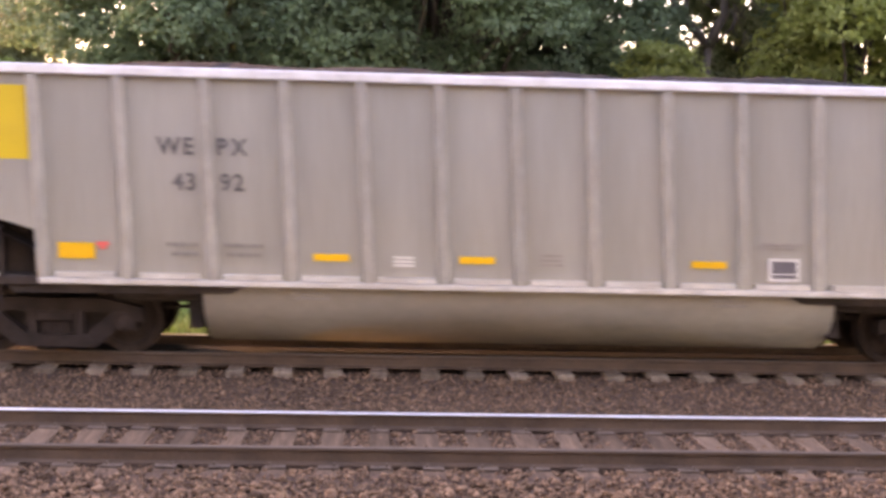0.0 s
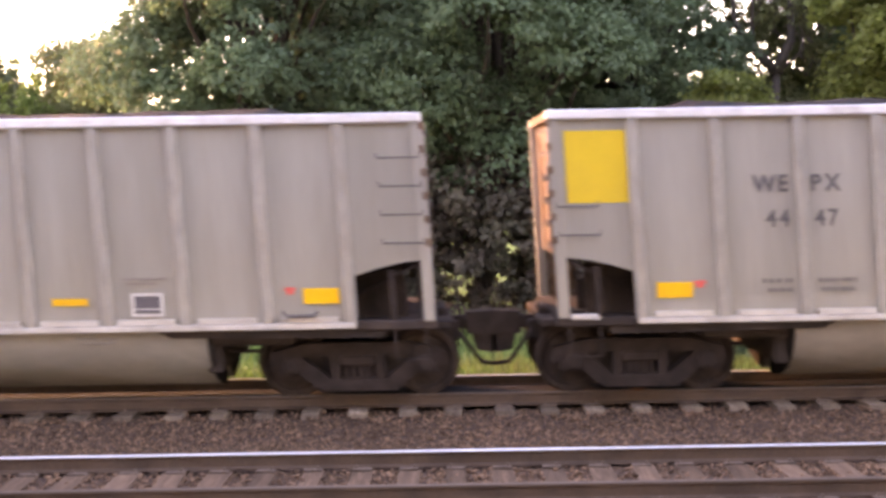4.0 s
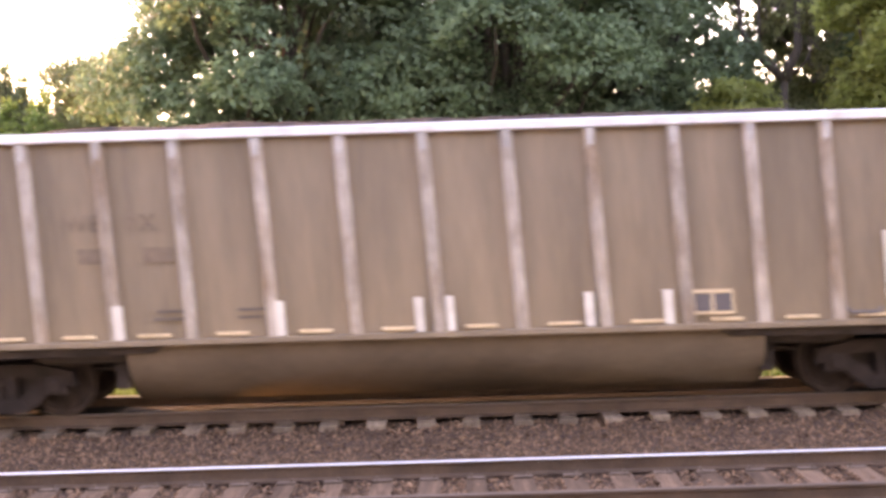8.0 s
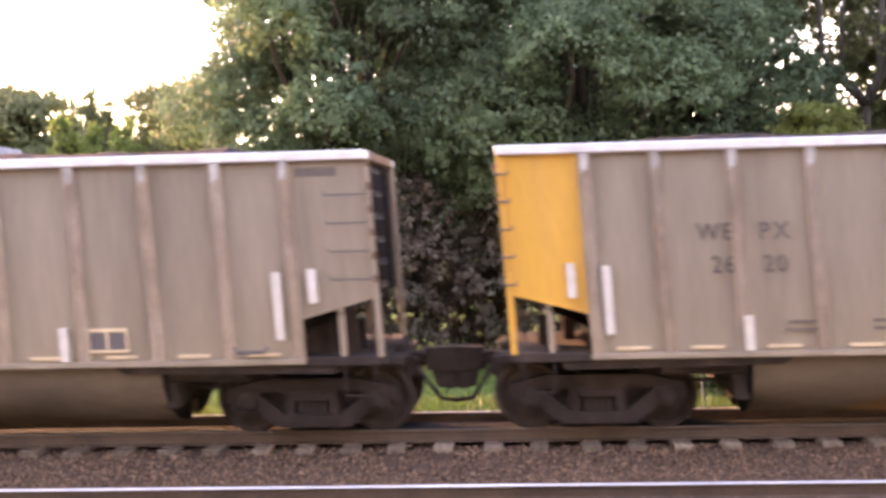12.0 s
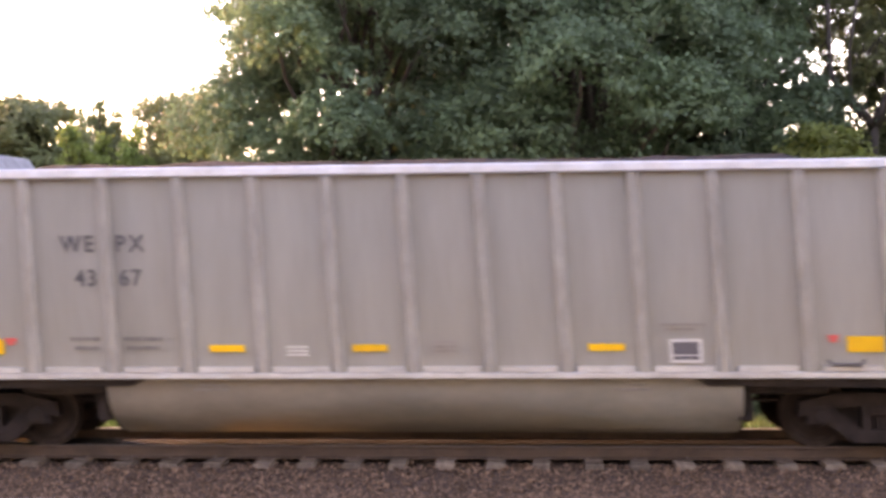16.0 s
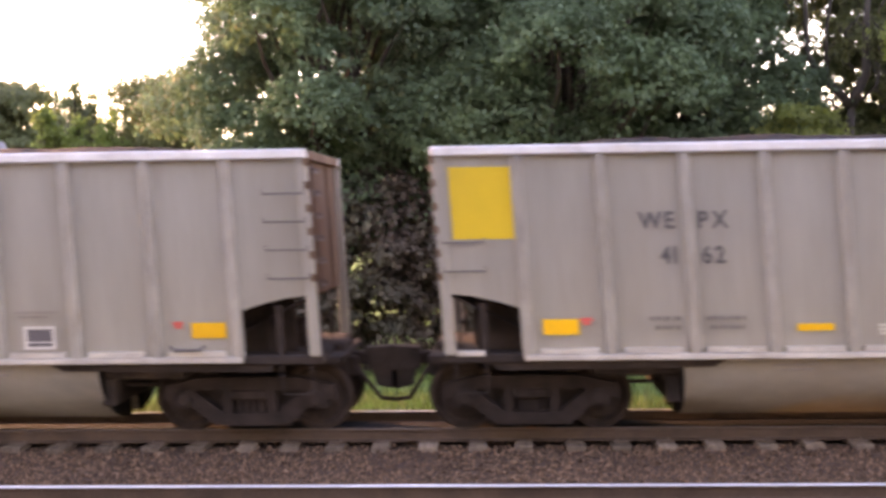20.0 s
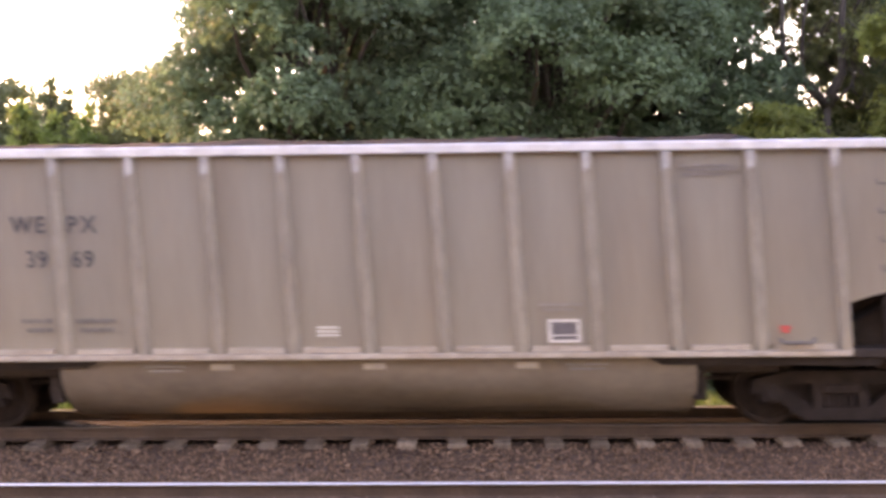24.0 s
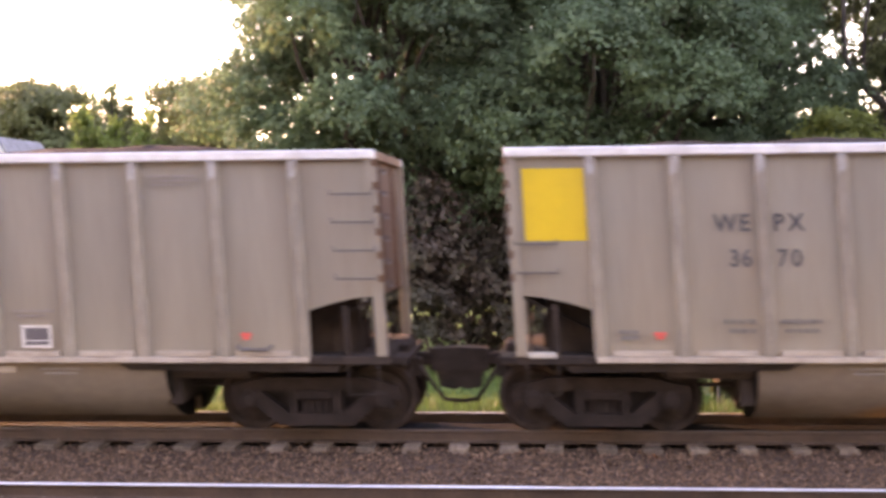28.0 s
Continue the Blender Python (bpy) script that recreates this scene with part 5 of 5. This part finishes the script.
        lo = [bm.verts.new((-4.12, y, z)) for y, z in prof]
        hi = [bm.verts.new((4.20, y, z)) for y, z in prof]
        bm.faces.new(lo)
        bm.faces.new(hi[::-1])
        for i in range(n0):
            f = bm.faces.new((lo[i], hi[i], hi[(i + 1) % n0], lo[(i + 1) % n0]))
            f.smooth = 2 <= i <= n0 - 3
        bmesh.ops.recalc_face_normals(bm, faces=bm.faces)
        # plates added over the tub ends, near-black in place of shade
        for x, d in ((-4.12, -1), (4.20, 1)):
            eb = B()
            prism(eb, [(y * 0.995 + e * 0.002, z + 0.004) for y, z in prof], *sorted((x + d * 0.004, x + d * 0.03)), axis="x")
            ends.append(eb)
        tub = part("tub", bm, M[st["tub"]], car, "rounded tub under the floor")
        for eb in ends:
            part("tub_end", eb, M["near_black"], tub, "near-black plate added over the tub's end for its shade")
    # dark bolster wings over the trucks
    for s in (-1, 1):
        bm = B()
        prism(bm, [(s * 6.6, SILL - 0.03), (s * 3.55, SILL - 0.03), (s * 3.75, SILL - 0.13), (s * 6.5, SILL - 0.16)], -SIDE + 0.01, SIDE - 0.01)
        part("bolster", bm, M["under"], car)
        make_truck(car, s * 6.11)
        bm = B()
        box(bm, *sorted((s * 4.10, s * 5.30)), -1.30, 1.30, 0.76, SILL - 0.05, 0.02)
        box(bm, *sorted((s * 4.16, s * 4.34)), -1.26, 1.26, 0.40, 0.78, 0.02)
        tube(bm, [(s * 4.3, -0.7, 0.62), (s * 5.1, -0.7, 0.60)], [0.03, 0.03], 6)
        tube(bm, [(s * 4.3, 0.5, 0.66), (s * 5.1, 0.5, 0.60)], [0.03, 0.03], 6)
        part("brake_rigging", bm, M["under"], car, "grimy cross-bearer and brake rods beside the tub")
    # brake gear: lever by the leading end
    bm = B()
    tube(bm, [(HALF - 1.95, -FACE - 0.03, 1.24), (HALF - 1.9, -FACE - 0.06, 1.18), (HALF - 1.55, -FACE - 0.06, 1.18), (HALF - 1.5, -FACE - 0.03, 1.24)], [0.026] * 4, 6)
    part("release_lever", bm, M["grab"], car)
    mark(car, style, st, ribs)
    return car


def mark(car, style, st, ribs):
    """Reflectors, stencils and plates that all cars of a style share. L counts from the trailing end."""
    L = -HALF
    y = -SIDE - 0.037
    if not st["steel"]:
        part("yellow_square", box(B(), L + 0.21, L + 1.01, -SIDE - 0.018, -SIDE - 0.010, 2.57, 3.50), M["yellow"], car, "plain yellow square")
        soft = M["ink_soft"]
        rng = random.Random(5)
        dashes = []
        for a, b, z in ((2.66, 3.08, 1.50), (2.72, 3.08, 1.38), (3.38, 3.90, 1.50), (3.42, 3.90, 1.38)):
            while a < b - 0.04:
                w = rng.uniform(0.03, 0.075)
                dashes.append((L + a, L + min(a + w, b), z, z + 0.055))
                a += w + rng.uniform(0.015, 0.03)
        bars(car, M["ink_dash"], dashes, y)
        wl0, pl = (5.54, 10.47) if style == "clean" else (6.52, 9.50)
        if style == "clean":
            bars(car, soft, [(L + 7.45, L + 7.75, 1.46, 1.49), (L + 7.45, L + 7.75, 1.40, 1.43), (L + 7.45, L + 7.75, 1.34, 1.37)], y)
        bars(car, soft, [(L + pl - 0.1, L + pl + 0.48, 1.67, 1.70), (L + pl - 0.05, L + pl + 0.35, 1.61, 1.64)], y)
        bars(car, M["reflect_w"], [(L + wl0, L + wl0 + 0.28, 1.40, 1.43), (L + wl0, L + wl0 + 0.28, 1.35, 1.38), (L + wl0, L + wl0 + 0.28, 1.30, 1.33)], y, "white_label")
        plate = part("stencil_plate", box(B(), L + pl + 0.045, L + pl + 0.375, y - 0.004, y, 1.235, 1.465), M["plate"], car, "dark framed stencil plate")
        bm = B()
        for a in ((pl, pl + 0.045, 1.20, 1.50), (pl + 0.375, pl + 0.42, 1.20, 1.50), (pl + 0.045, pl + 0.375, 1.20, 1.235), (pl + 0.045, pl + 0.375, 1.465, 1.50), (pl + 0.045, pl + 0.375, 1.285, 1.30)):
            box(bm, L + a[0], L + a[1], y - 0.006, y, a[2], a[3])
        part("frame", bm, M["reflect_w"], plate)
        zr = 1.455 if style == "clean" else 1.305
        bars(car, M["red"], [(L + 1.77, L + 1.93, zr + 0.045, zr + 0.09), (L + 1.80, L + 1.90, zr, zr + 0.04)], y, "red_stencil")
        bars(car, M["red"], [(-L - 1.92, -L - 1.78, zr + 0.045, zr + 0.09), (-L - 1.90, -L - 1.80, zr, zr + 0.04)], y, "red_stencil")
        if style == "dusty":
            bars(car, M["ink_dash"], [(L + 1.33, L + 1.57, 1.37, 1.42), (L + 1.35, L + 1.58, 1.29, 1.35)], y, "small_stencil")
        # small lettering on the tub
        bars(car, soft, [(L + 4.2, L + 4.75, 0.90, 0.925), (L + 4.25, L + 4.7, 0.84, 0.865)], -1.486, "small_lettering")
        bars(car, soft, [(L + 9.7, L + 10.25, 0.90, 0.925), (L + 9.75, L + 10.2, 0.84, 0.865)], -1.486, "small_lettering")
        if style == "dusty":
            bars(car, soft, [(L + 11.35, L + 12.0, 3.44, 3.465), (L + 11.4, L + 12.05, 3.385, 3.41), (L + 11.36, L + 11.9, 3.33, 3.352), (L + 11.13, L + 11.30, 3.17, 3.195), (L + 11.13, L + 11.28, 3.1, 3.125), (L + 11.15, L + 11.3, 3.03, 3.055)], y)
            for x in (5.22, 7.22, 9.20):
                part("tub_label", box(B(), L + x - 0.15, L + x + 0.15, -1.484, -1.47, 0.86, 0.94), M["sill_dusty"], car, "small worn pale label")
        if style == "clean":
            for x in (4.52, 6.40, 9.45):
                part("reflector", box(B(), L + x, L + x + 0.46, y - 0.004, y, 1.355, 1.445), M["reflect_y"], car, "yellow reflector")
            part("reflector", box(B(), L + 1.29, L + 1.75, y - 0.004, y, 1.33, 1.53), M["reflect_y"], car, "square yellow reflector")
            part("reflector", box(B(), -L - 1.68, -L - 1.22, y - 0.004, y, 1.33, 1.53), M["reflect_y"], car, "square yellow reflector")
    else:
        dark = style in ("black", "patched")
        rm = M["reflect_y"] if style == "patched" else M["reflect_w"]
        yy = -FACE - 0.012
        spots = [(x, 1.09, 1.53) for x in (3.04, 5.14, 6.94, 7.34, 9.14, 10.16 if style in ("tan", "umber", "pale_ribbed") else 11.24)] + [(1.29, 1.32, 2.20), (-1.33, 1.33, 2.21)]
        if style == "russet":
            spots = [(x, 1.07, 1.53) for x in (2.87, 4.58, 6.77, 7.19, 9.38, 11.08)] + [(1.29, 1.32, 2.20), (-1.38, 1.47, 2.29)]
        if style == "patched":
            spots = [(1.30, 1.15, 2.05), (3.85, 1.08, 1.52), (7.05, 1.08, 1.52), (10.1, 1.08, 1.52), (-1.35, 1.15, 2.05)]
        elif not dark:
            spots += [(0.84, 1.80, 2.24), (-0.86, 1.80, 2.24)]
        for x, z0, z1 in spots:
            x = L + x if x > 0 else -L + x
            part("reflector", box(B(), x - 0.055, x + 0.055, -FACE - 0.006, -SIDE, z0, z1), rm, car, "upright white reflector" if rm is M["reflect_w"] else "upright yellow reflector")
        x0 = 10.60 if style not in ("tan", "umber", "pale_ribbed") else 10.45
        plate = part("stencil_plate", box(B(), L + x0 + 0.05, L + x0 + 0.53, y - 0.004, y, 1.24, 1.46), M["plate"], car, "dark framed stencil plate")
        bm = B()
        for a in ((x0 + 0.02, x0 + 0.05, 1.20, 1.52), (x0 + 0.53, x0 + 0.56, 1.20, 1.52), (x0 + 0.05, x0 + 0.53, 1.20, 1.235), (x0 + 0.05, x0 + 0.53, 1.475, 1.52), (x0 + 0.265, x0 + 0.30, 1.235, 1.475)):
            box(bm, L + a[0], L + a[1], y - 0.006, y, a[2], a[3])
        part("frame", bm, M["white"] if dark else M["reflect_p"], plate)
        if dark:
            bars(car, M["white"], [(L + 2.55, L + 2.98, 1.60, 1.65), (L + 2.6, L + 2.95, 1.46, 1.51), (L + 3.35, L + 3.95, 1.60, 1.65), (L + 3.45, L + 3.95, 1.46, 1.51)], y)
            bars(car, M["white_soft"], [(L + 4.55, L + 5.25, 1.60, 1.63), (L + 1.5, L + 1.9, 1.28, 1.31), (L + 1.5, L + 1.95, 1.22, 1.25)], y)
            bars(car, M["white"], [(L + 11.55, L + 11.85, 1.90, 1.96), (L + 11.58, L + 11.88, 1.50, 1.54), (L + 11.96, L + 12.16, 1.50, 1.60), (L + 11.62, L + 11.95, 1.42, 1.45)], y)
            bars(car, M["white_soft"], [(L + 12.75, L + 13.0, 1.47, 1.50), (L + 12.65, L + 13.1, 1.36, 1.39), (L + 13.2, L + 13.8, 3.42, 3.56)], -SIDE - 0.014)
        else:
            bars(car, M["ink_brown"], [(L + 3.55, L + 3.95, 1.42, 1.46), (L + 3.5, L + 3.95, 1.32, 1.36), (L + 4.6, L + 5.0, 1.42, 1.46), (L + 4.6, L + 4.9, 1.32, 1.36)], y)
            bars(car, M["ink_brown"], [(L + 13.4, L + 13.95, 3.44, 3.56)], -SIDE - 0.014)


def coal_mesh(seed):
    """A long heap with uneven crest, falling off towards the ends."""
    rng = random.Random(seed)
    bm = B()
    nx, ny = 90, 12
    rows = []
    for i in range(nx + 1):
        x = -6.95 + 13.9 * i / nx
        fall = min(1.0, max(0.0, (6.95 - abs(x)) / 1.9))
        row = []
        for j in range(ny + 1):
            y = -1.46 + 2.92 * j / ny
            across = math.cos(math.pi * y / 3.3) ** 0.8
            z = TOP - 0.30 + 0.44 * across * fall ** 0.7 + 0.06 * noise.noise((x * 0.9 + seed * 7, y, seed)) + 0.035 * noise.noise((x * 4 + seed, y * 4, 2.0)) * fall
            row.append(bm.verts.new((x, y, z)))
        rows.append(row)
    for r0, r1 in zip(rows, rows[1:]):
        for j in range(ny):
            bm.faces.new((r0[j], r1[j], r1[j + 1], r0[j + 1]))
    edge = rows[0] + [r[-1] for r in rows[1:]] + rows[-1][-2::-1] + [r[0] for r in rows[-2:0:-1]]
    low = [bm.verts.new((v.co.x, v.co.y, TOP - 0.8)) for v in edge]
    k = len(edge)
    for i in range(k):
        bm.faces.new((edge[i], edge[(i + 1) % k], low[(i + 1) % k], low[i]))
    bmesh.ops.recalc_face_normals(bm, faces=bm.faces)
    return mesh_of(bm, "coal_load", M["coal"])


# the train: style, letters, two pairs of figures, how far each car stands from its even place
TRAIN = [
    ("clean", "43", "92", -0.05), ("brown", "27", "29", 0.02), ("russet", "26", "73", 0.06), ("clean", "44", "47", -0.03), ("clean", "44", "54", 0.02),
    ("dusty", "", "", 0.08), ("dusty", "38", "05", -0.08), ("pale_ribbed", "", "", 0.07), ("black", "23", "70", 0.07), ("patched", "23", "20", -0.06),
    ("tan", "26", "20", 0.0), ("tan", "", "", 0.0), ("clean", "42", "98", 0.05), ("dusty", "39", "00", -0.05), ("clean", "43", "67", -0.03),
    ("clean", "42", "56", 0.03), ("umber", "29", "15", 0.01), ("clean", "41", "62", -0.04), ("clean", "41", "31", 0.0), ("dusty", "", "", 0.0),
    ("dusty", "34", "38", -0.04), ("dusty", "39", "69", 0.01), ("dusty", "36", "47", -0.04), ("black", "22", "99", -0.02), ("dusty", "36", "70", 0.02), ("dusty", "", "", 0.0),
]
PROTO, CARS, LOADS = {}, [], []
HEAPS = [coal_mesh(k) for k in range(5)]


def letter_car(car, style, left, right):
    L = -HALF
    steel = STYLES[style]["steel"]
    ink = M["white"] if style in ("black", "patched") else M["ink_brown"] if steel else M["ink"]
    y = -SIDE - 0.034
    x0, x1 = (3.06, 3.31) if not steel else (2.93, 3.22)
    zt, zb = (2.68, 2.23) if style not in ("black", "patched") else (2.45, 2.02)
    if style in ("brown", "russet", "umber", "tan", "pale_ribbed"):
        zt, zb = 2.50, 2.08
    x0 = 2.66 if style == "russet" else x0
    ink = M["ink_faint"] if style == "pale_ribbed" else ink
    lettering("WE", 0.22, ink, car, L + x0, y, zt, True)
    lettering("PX", 0.22, ink, car, L + x1 + 0.05, y, zt)
    if left:
        lettering(left, 0.22, ink, car, L + x0, y, zb, True)
        lettering(right, 0.22, ink, car, L + x1 + 0.07, y, zb)
    else:
        bars(car, ink, [(L + 2.6, L + 2.95, zb, zb + 0.2), (L + 3.45, L + 3.85, zb, zb + 0.2)], y, "lettering")


def blob(bm, x, z, rx, rz, y, seg=14, wob=0.18, seed=0):
    rng = random.Random(seed)
    ring = [(x + rx * math.cos(2 * math.pi * k / seg) * (1 + rng.uniform(-wob, wob)), z + rz * math.sin(2 * math.pi * k / seg) * (1 + rng.uniform(-wob, wob))) for k in range(seg)]
    prism(bm, ring, y - 0.0015, y)


def stroke(bm, pts, w, y):
    for (xa, za), (xb, zb) in zip(pts, pts[1:]):
        y -= 0.0004
        d = Vector((xb - xa, zb - za)).normalized() * w
        nrm = Vector((-d.y, d.x))
        prism(bm, [(xa - d.x + nrm.x, za - d.y + nrm.y), (xa - d.x - nrm.x, za - d.y - nrm.y), (xb + d.x - nrm.x, zb + d.y - nrm.y), (xb + d.x + nrm.x, zb + d.y + nrm.y)], y - 0.0015, y)


def spray(car):
    """Sprayed unreadable shapes along the foot of one dusty car, broken by the bare ribs."""
    y = -SIDE - 0.036
    R = HALF - 1.08
    def at(a):
        return R + 1.17 * a + 0.03
    bm = B()
    for k, (x, z, rx, rz) in enumerate(((-2.05, 1.55, 0.28, 0.46), (-1.6, 1.62, 0.42, 0.40), (-1.1, 1.56, 0.46, 0.40), (-0.5, 1.6, 0.46, 0.42), (-0.05, 1.45, 0.30, 0.32))):
        blob(bm, at(x), z, rx, rz, y - 0.0012 * k, 20, 0.10, seed=k)
    back = part("graffiti_shape", bm, M["spray_g"], car, "dark sprayed outline")
    bm = B()
    depth = y - 0.008
    for pts in (((-1.98, 1.75), (-1.92, 1.3)), ((-0.95, 1.8), (-0.85, 1.55), (-0.9, 1.25)), ((-0.62, 1.75), (-0.5, 1.3)), ((-0.05, 1.6), (0.08, 1.25), (-0.05, 1.2))):
        stroke(bm, [(at(a), b) for a, b in pts], 0.10, depth)
        depth -= 0.0012
    tagged(part("graffiti_shade", bm, M["spray_t"], back, "tan sprayed shading"), kind="stuff")
    bm = B()
    depth = y - 0.014
    shapes = (((-2.12, 1.82), (-2.16, 1.5), (-2.04, 1.22)), ((-1.74, 1.86), (-1.78, 1.5), (-1.68, 1.25), (-1.46, 1.22)), ((-1.56, 1.9), (-1.42, 1.66), (-1.5, 1.4)),
              ((-1.24, 1.84), (-1.02, 1.84)), ((-1.26, 1.8), (-1.2, 1.58), (-1.02, 1.5), (-1.08, 1.27), (-1.32, 1.22)), ((-0.74, 1.3), (-0.46, 1.6), (-0.22, 1.9), (-0.1, 1.82)),
              ((-0.7, 1.86), (-0.42, 1.72)), ((-0.3, 1.5), (-0.2, 1.34), (-0.36, 1.22), (-0.6, 1.2)))
    for pts in shapes:
        stroke(bm, [(at(a), b) for a, b in pts], 0.085, depth)
        depth -= 0.0022
        for n, (a, b) in enumerate(pts):
            blob(bm, at(a), b, 0.095, 0.095, depth - 0.0004 * n, 12, 0.10, n)
        depth -= 0.0024
    tagged(part("graffiti_stroke", bm, M["spray_w"], back, "thick white sprayed strokes"), kind="stuff")
    bm = B()
    for k, pts in enumerate((((-5.0, 1.88), (-4.9, 1.7)), ((-4.75, 1.9), (-4.86, 1.62)), ((-4.5, 1.85), (-4.3, 1.55)), ((-4.7, 1.5), (-4.4, 1.34)), ((-4.66, 1.28), (-4.35, 1.27)))):
        stroke(bm, [(R + a + 0.1, b) for a, b in pts], 0.062, y - 0.0012 * k)
    tagged(part("graffiti_stroke", bm, M["spray_p"], car, "faded pale sprayed strokes"), kind="stuff")
    bm = B()
    stroke(bm, [(-HALF + a, b) for a, b in ((9.15, 0.80), (9.22, 0.73), (9.42, 0.71), (9.52, 0.80), (9.62, 0.86), (9.80, 0.87))], 0.022, -1.488)
    tagged(part("graffiti_squiggle", bm, M["spray_p"], car, "pale sprayed squiggle on the tub"), kind="stuff")
    for n, x in enumerate((-7.70, -5.64)):
        bm = B()
        blob(bm, R + x - 0.05, 1.42, 0.27, 0.22, y, 16, 0.25, 40 + n)
        blob(bm, R + x + 0.16, 1.55, 0.14, 0.16, y - 0.0012, 12, 0.3, 50 + n)
        for k, pts in enumerate((((-0.3, 1.3), (-0.34, 1.6), (-0.1, 1.68)), ((0.05, 1.25), (0.3, 1.3), (0.28, 1.5)), ((-0.2, 1.75), (0.1, 1.62 + 0.06 * n), (0.34, 1.74)))):
            stroke(bm, [(R + x + a, b) for a, b in pts], 0.035, y - 0.003 - 0.0012 * k)
        tagged(part("graffiti_scrawl", bm, M["spray_d"], car, "faded dark graffiti scrawl"), kind="stuff")


for index, (style, left, right, off) in enumerate(TRAIN):
    if style not in PROTO:
        PROTO[style] = build_car(style)
        CARS.append(PROTO[style])
    else:
        CARS.append(None)
for index, (style, left, right, off) in enumerate(TRAIN):
    if CARS[index] is None:
        CARS[index] = copy_thing(PROTO[style], pose(0, 0, 0))
for index, (style, left, right, off) in enumerate(TRAIN):
    letter_car(CARS[index], style, left, right)
    heap = new("coal_load", HEAPS[index % 5])
    LOADS.append(tagged(heap, "heaped black coal filling an open coal car", "coal", "coal loads of the train", "stuff"))
spray(CARS[6])
bm = B()
blob(bm, -HALF + 7.55, 1.45, 0.16, 0.22, -SIDE - 0.036, seed=5)
part("graffiti", bm, M["spray_b"], CARS[8], "blue sprayed patch")


# ---------------------------------------------------------------- the train's run
def run(t):
    """How far the first car's trailing end has come at t seconds."""
    return SCALE * (-5.1392 + 13.49249 * t + 0.0090857 * t ** 2 + -0.000010931 * t ** 3)


def motions():
    times = [i for i in range(29)]
    for k, car in enumerate(CARS):
        off = TRAIN[k][3]
        def place(t):
            return pose(run(t) - PITCH * k + off + HALF, TRACK_Y, 0)
        rows = [(t, place(t)) for t in times]
        walk(car, rows)
        walk(LOADS[k], rows)
        # wheels turn while the car is by the camera
        mid = k * 1.17
        f0, f1 = max(0, int((mid - 1.4) * FPS)), min(28 * FPS, int((mid + 2.0) * FPS))
        for wheel in [o for o in car.children_recursive if o.name.startswith("wheelset")]:
            at = wheel.matrix_basis.translation.copy()
            stops = [f / FPS for f in range(f0, f1 + 1)]
            if not stops or stops[0] > 0:
                stops = [0.0] + stops
            if stops[-1] < 28:
                stops = stops + [28.0]
            start = run(f0 / FPS)
            turn = []
            for t in stops:
                c = min(max(t, f0 / FPS), f1 / FPS)
                a = math.degrees((run(c) - start) / 0.457)
                turn.append((t, pose(at.x, at.y, at.z, 0, a % 360.0, 0)))
            walk(wheel, turn)


motions()
